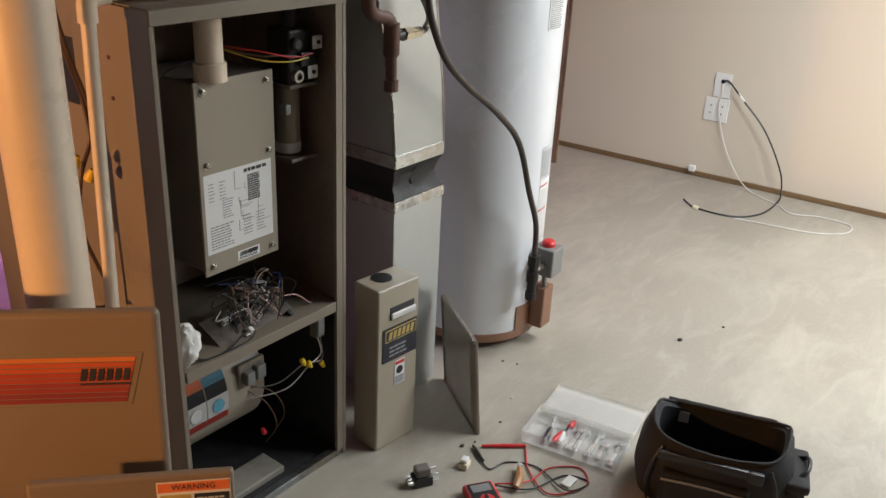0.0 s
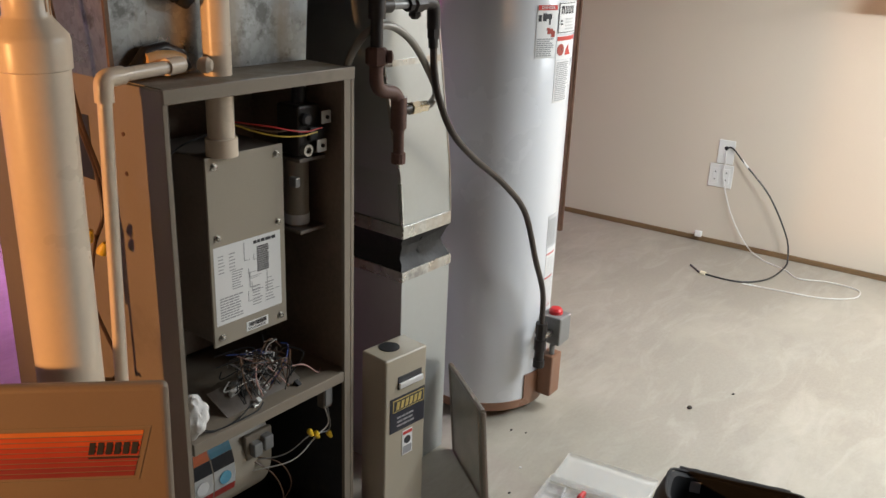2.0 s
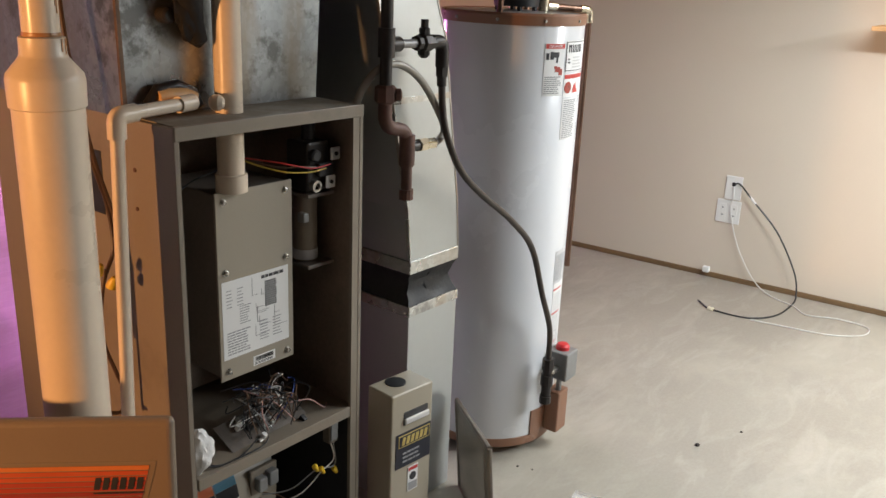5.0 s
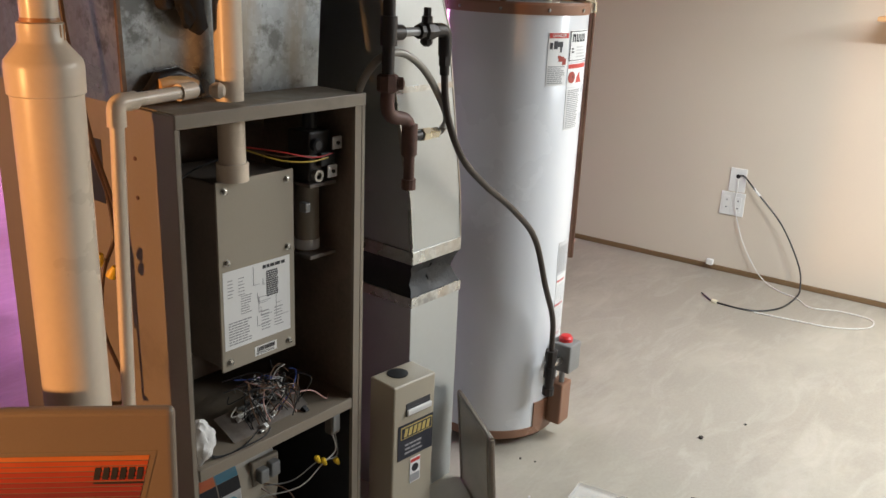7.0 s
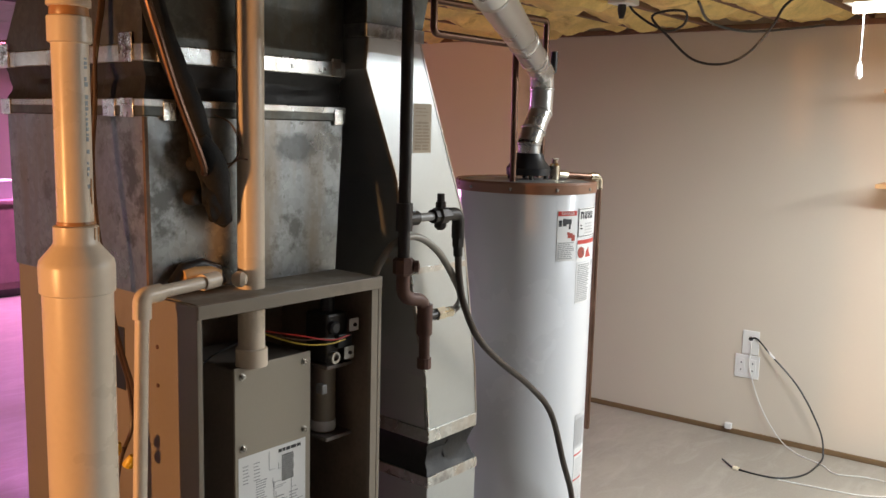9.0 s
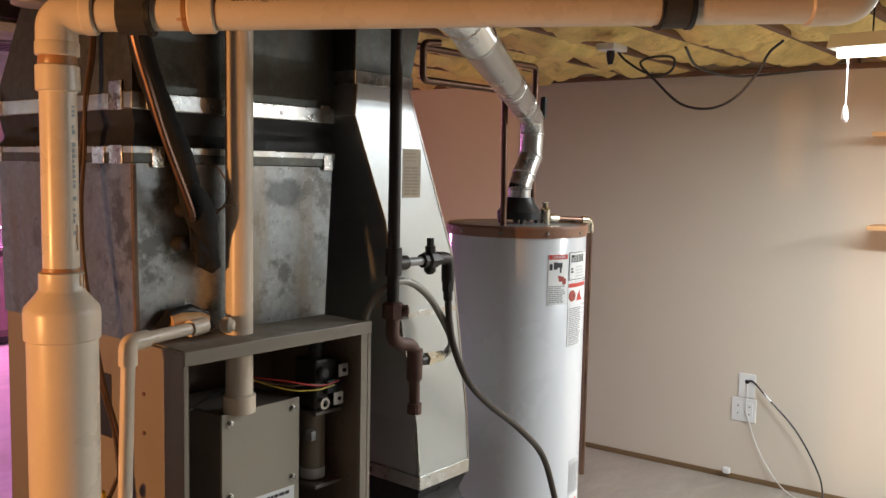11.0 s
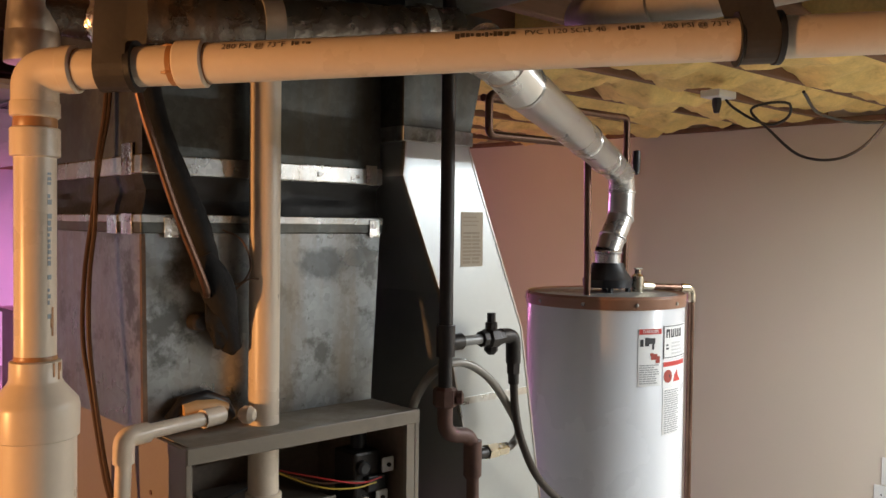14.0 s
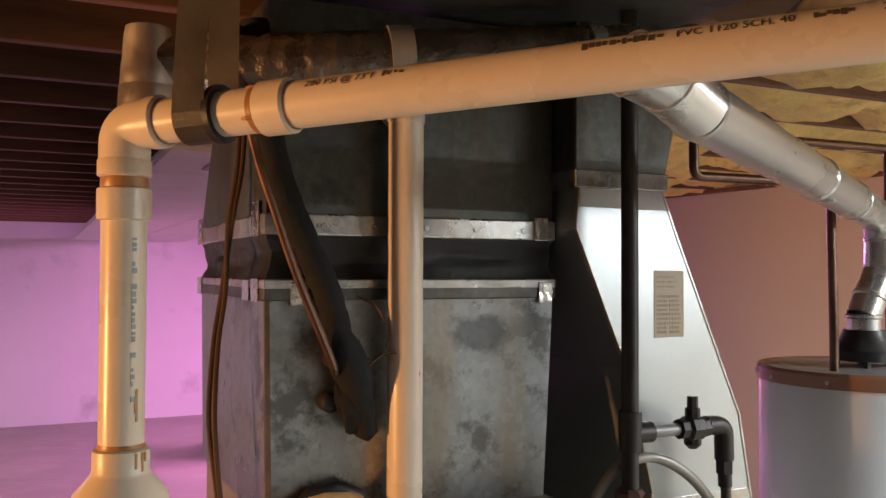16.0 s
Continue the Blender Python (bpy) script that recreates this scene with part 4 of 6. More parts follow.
    part("pilot_knob", lathe([(0.024, 0), (0.024, 0.012), (0.018, 0.02), (0, 0.021)], at(0.042, 0.022, 0.385), 20), REDP, cv, "red dial", True)
    part("inlet", cyl(at(0.045, -0.085, 0.325), at(0.045, -0.015, 0.325), 0.013), SCREW, cv, "", True)
    part("manifold", cyl(at(0.04, 0.02, 0.20), at(0.04, 0.02, 0.280), 0.01), GREYP, cv, "", True)
    # outer shield at the burner door
    part("burner_shield", moved(box(-0.010, 0.004, 0.066, 0.062, 0.060, 0.225, 0.006), M), HEATB, h, "brown burner shield")
    tee = part("gas_tee", cyl(at(0.045, -0.085, 0.235), at(0.045, -0.085, 0.375), 0.017), IRON, h, "black iron tee with drip leg", True)
    part("collar", cyl(at(0.045, -0.085, 0.345), at(0.045, -0.085, 0.385), 0.021, 8), IRON, tee)
    part("collar", cyl(at(0.045, -0.085, 0.285), at(0.045, -0.085, 0.325), 0.022, 12), IRON, tee)
    part("cap", cyl(at(0.045, -0.085, 0.218), at(0.045, -0.085, 0.245), 0.021, 12), IRON, tee)
    hose_end = at(0.045, -0.085, 0.385)
    # draft hood
    dh = part("draft_hood", lathe([(0.074, 1.542), (0.076, 1.566), (0.056, 1.592), (0.047, 1.616)], (2.79, 2.29, 0), 24), BLACK, h, "black draft hood", True)
    for k in range(4):
        a2 = D(45 + 90 * k)
        part("hood_leg", box(2.79 + 0.062 * math.cos(a2) - 0.006, 2.29 + 0.062 * math.sin(a2) - 0.006, 1.513, 2.79 + 0.062 * math.cos(a2) + 0.006, 2.29 + 0.062 * math.sin(a2) + 0.006, 1.562), BLACK, dh)
    rv = part("relief_valve", lathe([(0.016, 1.514), (0.018, 1.53), (0.018, 1.575), (0.010, 1.583), (0.010, 1.596)], (2.868, 2.235, 0), 14), BRASS, h, "brass relief valve", True)
    part("valve_lever", box(2.853, 2.229, 1.596, 2.888, 2.241, 1.6, 0.001), SCREW, rv)
    part("outlet", cyl((2.884, 2.232, 1.546), (2.925, 2.222, 1.543), 0.014, 10), BRASS, rv, "", True)
    return h, hose_end


HEATER, HOSE_END = heater()
pts = round_corners([(2.915, 2.225, 1.543), (3.068, 2.172, 1.535), (3.068, 2.172, 0.60)], 0.02)
dp = solo("relief_pipe", tube(pts, 0.0105, 12), COPPER, "copper relief pipe running down beside the water heater", "pipe", smooth=True)
part("elbow", tube(round_corners([(3.027, 2.186, 1.537), (3.068, 2.172, 1.535), (3.068, 2.172, 1.49)], 0.022), 0.0135, 12), BRASS, dp, "", True)

# flue of the water heater
fl = thing("flue_pipe", (2.79, 2.29, 1.60), 0, "shiny galvanised flue pipe slanting up from the heater", "pipe")
FP = [Vector(p) for p in ((2.79, 2.29, 1.605), (2.79, 2.29, 1.650), (2.814, 2.29, 1.695), (2.852, 2.29, 1.758), (2.856, 2.29, 1.836), (2.838, 2.283, 1.890), (2.290, 1.985, 1.931), (1.742, 1.687, 1.965), (1.672, 1.664, 1.990), (1.615, 1.660, 2.006))]
for k, (a, b) in enumerate(zip(FP, FP[1:])):
    d = (b - a).normalized()
    part("pipe_section", tube([a - d * 0.004, b + d * 0.004], [0.0385 + 0.0003 * k, 0.0385 + 0.0003 * k], 28), FLUE, fl, "", True)
    part("crimp_bead", tube([b - d * 0.008, b - d * 0.004, b, b + d * 0.004], [0.0400, 0.0428, 0.0428, 0.0400], 28), FLUE, fl, "", True)
for u in (0.5,):
    q = FP[5].lerp(FP[6], u)
    d = (FP[6] - FP[5]).normalized()
    part("seam_bead", tube([q - d * 0.004, q, q + d * 0.004], [0.0412, 0.0432, 0.0412], 28), FLUE, fl, "", True)

# water pipes of the heater
cp = solo("cold_water_pipe", tube(round_corners([(2.642, 2.25, 1.518), (2.642, 2.25, 1.60), (2.634, 2.25, 1.960), (2.229, 2.25, 1.958), (2.229, 2.25, 2.062), (2.30, 2.25, 2.070)], 0.02), 0.0105, 12), COPPER, "dull copper cold water pipe above the heater", "pipe", smooth=True)
hp = solo("hot_water_pipe", tube(round_corners([(2.93, 2.345, 1.515), (2.952, 2.345, 1.58), (2.952, 2.345, 2.075), (2.30, 2.345, 2.070)], 0.02), 0.0105, 12), COPPER, "dull copper hot water pipe above the heater", "pipe", smooth=True)
part("shutoff_handle", lathe([(0.0, -0.042), (0.010, -0.036), (0.013, 0), (0.012, 0.036), (0, 0.040)], (2.985, 2.33, 1.934), 14), BLACK, hp, "black oval valve handle", True)


# ---- gas line ----
g = thing("gas_pipe", (1.921, 2.076, 1.05), 0, "black iron gas pipe with a tee, unions and drip leg", "pipe")
GX, GY = 1.928, 2.075
part("riser", cyl((GX, GY, 1.36), (GX, GY, 2.235), 0.0155, 20), IRON, g, "", True)
part("tee", cyl((GX, GY, 1.435), (GX, GY, 1.505), 0.021, 16), IRON, g, "", True)
part("tee_branch", cyl((GX, GY, 1.465), (GX + 0.045, GY, 1.465), 0.019, 16), IRON, g, "", True)
part("nipple", cyl((GX + 0.04, GY, 1.465), (2.05, GY, 1.465), 0.0115, 14), GREYP, g, "", True)
v = part("shutoff_valve", lathe([(0.014, -0.035), (0.019, -0.033), (0.019, -0.018), (0.025, -0.012), (0.025, 0.012), (0.019, 0.018), (0.019, 0.033), (0.014, 0.035)], (2.07, GY, 1.465), 8, axis=(1, 0, 0)), IRON, g, "black iron shut-off cock")
part("valve_stem", lathe([(0.014, 0), (0.014, 0.018), (0.010, 0.02), (0.010, 0.04)], (2.07, GY, 1.483), 8), IRON, v)
part("valve_nut", lathe([(0.016, 0), (0.016, -0.012), (0.008, -0.02)], (2.07, GY, 1.447), 8), IRON, v)
part("elbow", tube(round_corners([(2.10, GY, 1.467), (2.144, GY, 1.465), (2.146, GY, 1.40)], 0.02), 0.018, 16), IRON, g, "", True)
part("flare_nut", cyl((2.146, GY, 1.375), (2.146, GY, 1.405), 0.017, 6), IRON, g)
part("nipple", cyl((2.148, GY, 1.35), (2.146, GY, 1.39), 0.013, 12), IRON, g, "", True)
part("union", lathe([(0.020, 0), (0.027, 0.006), (0.027, 0.04), (0.02, 0.046)], (GX, GY, 1.322), 8), RUST, g)
part("bleed_screw", lathe([(0.016, 0), (0.016, 0.012), (0.008, 0.016)], (GX + 0.018, GY - 0.018, 1.345), 10, axis=(0.7, -0.7, 0)), RUST, g)
part("offset", tube(round_corners([(GX, GY, 1.325), (GX, GY, 1.262), (2.013, GY, 1.248), (2.015, GY, 1.15)], 0.035), 0.0175, 16), RUST, g, "rusty primed street elbows", True)
part("drip_tee", cyl((2.015, GY, 1.155), (2.015, GY, 1.235), 0.021, 16), RUST, g, "", True)
part("drip_leg", cyl((2.017, GY, 1.075), (2.016, GY, 1.16), 0.0145, 16), RUST, g, "", True)
part("drip_cap", cyl((2.017, GY, 1.062), (2.017, GY, 1.090), 0.019, 12), RUST, g)
part("nipple", cyl((2.025, GY, 1.200), (2.065, GY, 1.201), 0.013, 12), IRON, g, "", True)
part("brass_nut", cyl((2.060, GY, 1.201), (2.090, GY, 1.201), 0.018, 6), BRASS, g)
part("brass_nut", cyl((2.093, GY, 1.201), (2.123, GY, 1.200), 0.016, 6), BRASS, g)
wire("gas_hose", [(2.148, GY, 1.36), (2.150, GY - 0.005, 1.29), (2.160, 2.058, 1.215), (2.208, 2.045, 1.119), (2.307, 2.042, 1.034), (2.455, 2.030, 0.928), (2.570, 2.02, 0.815), (2.640, 2.01, 0.640), HOSE_END + Vector((-0.012, 0, 0.12)), HOSE_END], 0.0098, HOSE, None, "brown coated flexible gas hose across the water heater", "hose", 10, 12)
wire("furnace_gas_hose", [(2.115, GY, 1.200), (2.150, GY + 0.005, 1.203), (2.178, 2.085, 1.228), (2.160, 2.09, 1.275), (2.085, 2.092, 1.365), (2.00, 2.095, 1.412), (1.925, 2.10, 1.402), (1.888, 2.12, 1.350), (1.880, 2.14, 1.29), (1.872, 2.16, 1.25)], 0.0098, HOSEG, None, "grey coated flexible gas hose looped to the furnace", "hose", 10, 12)


# ---- plastic vent pipes ----
PX, PY, PZ = 1.074, 2.076, 1.951
D1 = Vector((0.6927, -0.7199, 0.0438)).normalized()


def text_on_pipe(text, size, start, along, out, r, parent):
    """Wraps a line of print round a pipe."""
    t = words(text, size, Matrix.Identity(4), 0.0001) if isinstance(text, str) else text
    for yy in np.linspace(-size * 0.5, size * 0.5, 9):
        bmesh.ops.bisect_plane(t, geom=t.verts[:] + t.edges[:] + t.faces[:], plane_co=(0, yy, 0), plane_no=(0, 1, 0))
    up = out.cross(along).normalized()
    if up.length < 0.5:
        up = Vector((0, 0, 1))
    for q in t.verts:
        a = q.co.y / r
        q.co = start + along * q.co.x + (r + 0.0006 + q.co.z) * (math.cos(a) * out + math.sin(a) * up)
    part("pipe_print", t, FADEINK, parent)


ex = thing("exhaust_pipe", (PX, PY, 0), 0, "cream plastic exhaust pipe with wide muffler and elbows", "pipe")
part("muffler", lathe([(0.057, 0.0), (0.059, 0.002), (0.0595, 1.395)], (PX, PY, 0), 40), PVC, ex, "wide white plastic muffler pipe", True)
part("muffler_cap", lathe([(0.0595, 1.390), (0.0635, 1.393), (0.0642, 1.438), (0.062, 1.449), (0.041, 1.474), (0.038, 1.480), (0.0375, 1.508), (0.034, 1.510)], (PX, PY, 0), 40), PVC, ex, "", True)
part("riser", lathe([(0.0305, 1.47), (0.0305, 1.87)], (PX, PY, 0), 32), PVC, ex, "", True)
part("glue_ring", lathe([(0.031, 1.509), (0.032, 1.512), (0.031, 1.517)], (PX, PY, 0), 32), GLUE, ex, "", True)
part("coupling", lathe([(0.033, 1.820), (0.0362, 1.822), (0.0362, 1.863), (0.034, 1.865)], (PX, PY, 0), 32), PVC, ex, "", True)
part("glue_ring", lathe([(0.031, 1.865), (0.0322, 1.868), (0.031, 1.881)], (PX, PY, 0), 32), GLUE, ex, "", True)
part("coupling", lathe([(0.033, 1.880), (0.0362, 1.882), (0.0362, 1.902), (0.035, 1.904)], (PX, PY, 0), 32), PVC, ex, "", True)
E0 = Vector((PX, PY, PZ))
part("elbow", tube(round_corners([E0 - Vector((0, 0, 0.055)), E0, E0 + D1 * 0.065], 0.055, 10), 0.0345, 32), PVC, ex, "", True)


def ring_on(name, s0, s1, r, material, label=""):
    part(name, tube([E0 + D1 * s0, E0 + D1 * (s0 + 0.003), E0 + D1 * (s1 - 0.003), E0 + D1 * s1], [r - 0.003, r, r, r - 0.003], 32), material, ex, label, True)


ring_on("elbow_hub", 0.045, 0.068, 0.0362, PVC)
part("run", tube([E0 + D1 * 0.06, E0 + D1 * 1.40], 0.0303, 32), PVC, ex, "", True)
ring_on("coupling", 0.223, 0.268, 0.0358, PVC)
ring_on("glue_ring", 0.211, 0.224, 0.0312, GLUE)
ring_on("glue_ring", 0.067, 0.072, 0.0315, GLUE)
# shade beside the coupling, drawn as a thin ring in the cement colour
ring_on("shadow_ring", 0.268, 0.272, 0.0312, GLUE)
E1 = E0 + D1 * 1.426
part("elbow", tube(round_corners([E1 - D1 * 0.085, E1, E1 + Vector((0, 0, 0.085))], 0.075, 10), 0.0345, 32), PVC, ex, "", True)
ring_on("elbow_hub", 1.322, 1.355, 0.0352, PVC)
part("rise", tube([E1 + Vector((0, 0, 0.07)), E1 + Vector((0, 0, 0.32))], 0.0303, 28), PVC, ex, "", True)
part("elbow_hub", tube([E1 + Vector((0, 0, 0.075)), E1 + Vector((0, 0, 0.115))], 0.0362, 28), PVC, ex, "", True)
OUT1 = Vector((D1.y, -D1.x, 0))
OUT1 = (OUT1 if OUT1.y < 0 else -OUT1)
OUTU = (OUT1 * 0.62 + Vector((0, 0, 0.78))).normalized()
PRINT_OUT = (OUT1 * 0.80 + Vector((0, 0, 0.6))).normalized()
text_on_pipe("280 PSI @ 73\u00b0F", 0.0150, E0 + D1 * 0.345, D1, PRINT_OUT, 0.0303, ex)
text_on_pipe("PVC 1120 SCH. 40", 0.0150, E0 + D1 * 0.800, D1, PRINT_OUT, 0.0303, ex)
text_on_pipe("280 PSI @ 73\u00b0F", 0.0150, E0 + D1 * 0.985, D1, PRINT_OUT, 0.0303, ex)


def smudged_print(s0, s1, seed, gap):
    """Print too faint to read, as short bars."""
    rd = random.Random(seed)
    bm = bmesh.new()
    x = 0.0
    while x < s1 - s0:
        w = rd.uniform(0.003, 0.007)
        h = rd.uniform(0.0025, 0.0055)
        y = rd.uniform(-0.001, 0.002)
        box(x, y - h, 0, x + w, y + h, 0.0001, bm=bm)
        x += w + rd.uniform(0.001, gap)
    text_on_pipe(bm, 0.0165, E0 + D1 * s0, D1, PRINT_OUT, 0.0303, ex)


smudged_print(0.402, 0.432, 1, 0.006)
smudged_print(0.642, 0.730, 2, 0.003)
smudged_print(0.875, 0.910, 3, 0.0015)


def strap(name, s, label, edges, slant):
    """A flat hanger strap looped under the run and nailed above."""
    w = 0.025
    bm = bmesh.new()
    side = Vector((-D1.y, D1.x, 0)).normalized()
    prof = []
    for k in range(13):
        a = radians(180 + 180 * k / 12)
        prof.append((0.0365 * math.cos(a), 0.0365 * math.sin(a)))
    prof = [(-0.030, 0.33), (-0.037, 0.05)] + prof + [(0.037, 0.05), (0.02, 0.33)]
    c = E0 + D1 * s
    a, b = [], []
    for u, z in prof:
        a.append(bm.verts.new(c + D1 * (slant * max(0, z) - w) + side * u + Vector((0, 0, z))))
        b.append(bm.verts.new(c + D1 * (slant * max(0, z) + w) + side * u + Vector((0, 0, z))))
    for k in range(len(a) - 1):
        bm.faces.new((a[k], a[k + 1], b[k + 1], b[k]))
    bmesh.ops.solidify(bm, geom=bm.faces[:], thickness=0.003)
    ob = solo(name, bm, STRAPM, label, "strap", "pipe straps")
    for e in edges:
        part("rubber_edge", tube([c + D1 * (e * w - 0.003), c + D1 * (e * w + 0.006 * e)], 0.0390, 24), RUBBER, ob, "black rubber edge", True)
    return ob


for a, s0, s1 in ((200, 0.203, 0.222), (246, 0.198, 0.224), (300, 0.206, 0.222), (30, 0.206, 0.223)):
    q = E0 + D1 * s0
    out = (Matrix.Rotation(radians(a), 3, D1) @ OUT1).normalized()
    part("cement_run", tube([q + out * 0.0302, E0 + D1 * (s0 + s1) / 2 + out * 0.0306, E0 + D1 * s1 + out * 0.0304], [0.0015, 0.0035, 0.002], 6), GLUE, ex)
strap("pipe_strap", 0.131, "grey hanger strap round the plastic pipe", (1,), 0.05)
strap("pipe_strap", 1.077, "grey hanger strap with black rubber edges round the plastic pipe", (-1, 1), -0.35)

rp = bmesh.new()
rr = random.Random(6)
zz = 1.575
while zz < 1.80:
    hh = rr.uniform(0.003, 0.008)
    box(radians(286), -0.0008, zz, radians(286) + rr.uniform(0.10, 0.24), -0.0001, zz + hh, bm=rp)
    zz += hh + rr.choice((0.002, 0.003, 0.004, 0.014))
part("faded_print", wrap(rp, (PX, PY), 0.0307), BLUEG, ex)
gd = bmesh.new()
for a, z0 in ((293, 1.486), (309, 1.481), (316, 1.494)):
    box(radians(a), -0.0008, z0, radians(a + 5), -0.0001, 1.507, bm=gd)
part("glue_drip", wrap(gd, (PX, PY), 0.0379), GLUE, ex, "brown runs of pipe cement")
gd = bmesh.new()
for a, z0, z1 in ((296, 1.560, 1.582), (300, 1.548, 1.592)):
    box(radians(a), -0.0008, z0, radians(a + 6), -0.0001, z1, bm=gd)
part("glue_drip", wrap(gd, (PX, PY), 0.0307), GLUE, ex, "brown runs of pipe cement")
ip = thing("intake_pipe", (1.540, 2.188, 1.13), 0, "white plastic intake pipe rising out of the furnace", "pipe")
part("pipe", lathe([(0.0305, 1.15), (0.0305, 2.012)], (1.540, 2.188, 0), 32), PVC, ip, "", True)
part("elbow", tube(round_corners([(1.540, 2.188, 2.008), (1.540, 2.188, 2.034), (1.540, 2.232, 2.036)], 0.022), 0.0325, 28), PVC, ip, "", True)
part("hub", lathe([(0.034, 1.142), (0.0365, 1.143), (0.0365, 1.183), (0.034, 1.185)], (1.540, 2.188, 0), 32), PVC, ip, "", True)

# second, wider vent pipe overhead
wp = thing("vent_pipe", (2.14, 1.6, 2.09), 0, "dusty white plastic vent pipe hung under the joists, darkened for shade", "pipe")
part("pipe", tube(round_corners([(2.33, 2.02, 2.24), (2.20, 1.92, 2.185), (2.14, 1.80, 2.175), (2.13, 1.05, 2.175)], 0.08), 0.05, 32), PVCD, wp, "", True)
part("hub", tube([(2.138, 1.74, 2.175), (2.136, 1.68, 2.175)], 0.056, 32), PVCD, wp, "", True)
part("hub", tube([(2.133, 1.16, 2.175), (2.132, 1.08, 2.175)], 0.056, 32), PVCD, wp, "", True)

# ---- condensate line ----
cl = thing("condensate_pipe", (1.232, 2.15, 0.3), 0, "thin white plastic condensate pipe beside the furnace", "pipe")
part("drop", cyl((1.192, 2.145, 0.03), (1.240, 2.145, 1.33), 0.0140, 20), PVC, cl, "", True)
part("elbow", tube(round_corners([(1.239, 2.145, 1.305), (1.240, 2.145, 1.350), (1.285, 2.152, 1.351)], 0.016), 0.0185, 20), PVC, cl, "", True)
part("arm", cyl((1.27, 2.150, 1.351), (1.42, 2.186, 1.352), 0.0138, 20), PVC, cl, "", True)
part("coupling", cyl((1.405, 2.182, 1.352), (1.446, 2.192, 1.353), 0.0178, 20), PVC, cl, "", True)
part("cap", lathe([(0.0178, 0), (0.0172, 0.006), (0.012, 0.011), (0.0, 0.012)], (1.445, 2.192, 1.353), 20, axis=(1, 0.24, 0.02)), PVC, cl, "", True)
tl = thing("orange_hand_tool", (1.42, 2.2, 1.326), 0, "orange-handled hand tool lying on the furnace top", "tool")
part("handle", tube([(1.378, 2.213, 1.366), (1.405, 2.213, 1.368), (1.445, 2.213, 1.366), (1.470, 2.208, 1.360)], [0.014, 0.017, 0.016, 0.011], 14), ORP, tl, "", True)
part("body", tube([(1.355, 2.220, 1.350), (1.385, 2.222, 1.380), (1.430, 2.222, 1.386), (1.470, 2.222, 1.368), (1.485, 2.22, 1.338)], [0.010, 0.014, 0.014, 0.014, 0.011], 14), BLACK, tl, "", True)

part("end_ball", lathe([(0.0, -0.018), (0.011, -0.015), (0.0175, -0.006), (0.0175, 0.006), (0.011, 0.015), (0.0, 0.018)], (1.492, 2.168, 1.351), 18, axis=(0.6, -0.8, 0)), PVC, tl, "cream rounded end", True)

# ---- shop lamp ----
sl = thing("shop_light", TUBE + Vector((0, -0.6, 0)), 0, "white hanging shop light with a glowing tube", "lamp")
part("housing", prism([(TUBE.x - 0.07, TUBE.z - 0.005), (TUBE.x + 0.07, TUBE.z - 0.005), (TUBE.x + 0.035, TUBE.z + 0.045), (TUBE.x - 0.035, TUBE.z + 0.045)], TUBE.y - 1.24, TUBE.y), WHITEP, sl)
part("tube", cyl(TUBE + Vector((0, -0.02, -0.022)), TUBE + Vector((0, -1.22, -0.022)), 0.013, 14), TUBEM, sl, "glowing tube", True)
for y in (-0.13, -0.95):
    part("hanger", cyl(TUBE + Vector((0, y, 0.04)), Vector((TUBE.x, TUBE.y + y, 2.295)), 0.003, 6), IRON, sl)
pc = part("pull_chain", cyl(TUBE + Vector((-0.02, -0.06, -0.03)), TUBE + Vector((-0.02, -0.06, -0.21)), 0.0022, 6), WHITEP, sl)
part("chain_knob", lathe([(0.003, 0), (0.008, -0.012), (0.012, -0.05), (0.006, -0.06)], TUBE + Vector((-0.02, -0.06, -0.20)), 10), WHITEP, pc, "", True)

s2 = thing("far_shop_light", (4.0, -0.62, 2.19), 0, "white shop light behind the viewer", "lamp")
part("housing", box(3.38, -0.69, 2.19, 4.62, -0.55, 2.2905, 0.006), WHITEP, s2)
part("tube", cyl((3.4, -0.62, 2.18), (4.6, -0.62, 2.18), 0.010, 12), TUBEM, s2, "glowing tube", True)
s3 = thing("laundry_shop_light", (-2.4, 8.81, 2.19), 0, "white shop light in the far room", "lamp")
part("housing", box(-3.02, 8.76, 2.19, -1.78, 9.04, 2.2905, 0.006), WHITEP, s3)
part("tube", cyl((-3.0, 8.9, 2.18), (-1.8, 8.9, 2.18), 0.010, 12), TUBEM, s3, "glowing tube", True)
wl = thing("work_lamp", (WORK.x - 0.08, WORK.y, WORK.z), 0, "warm clamp lamp hung from the joists on its cord", "lamp")
part("cord", cyl((WORK.x - 0.10, WORK.y, WORK.z), (WORK.x - 0.10, 2.232, 2.295), 0.004, 8), BLACK, wl, "", True)
part("socket", cyl(WORK + Vector((-0.16, 0, 0)), WORK + Vector((-0.105, 0, 0)), 0.022, 14), BLACK, wl, "", True)
part("reflector", tube([WORK + Vector((-0.11, 0, 0)), WORK + Vector((-0.09, 0, 0)), WORK + Vector((-0.045, 0, 0))], [0.03, 0.05, 0.075], 24), CHROME, wl, "", True)
part("bulb", lathe([(0.012, -0.02), (0.024, -0.015), (0.028, 0.0), (0.02, 0.012), (0, 0.014)], WORK + Vector((-0.035, 0, 0)), 14, axis=(1, 0, 0)), BULBM, wl, "glowing bulb", True)
gl = thing("grow_light", (4.3, 8.6, 2.25), 0, "purple grow light panel under the joists", "lamp")
part("panel", box(3.8, 8.1, 2.25, 4.8, 9.1, 2.2895, 0.006), GROWM, gl)

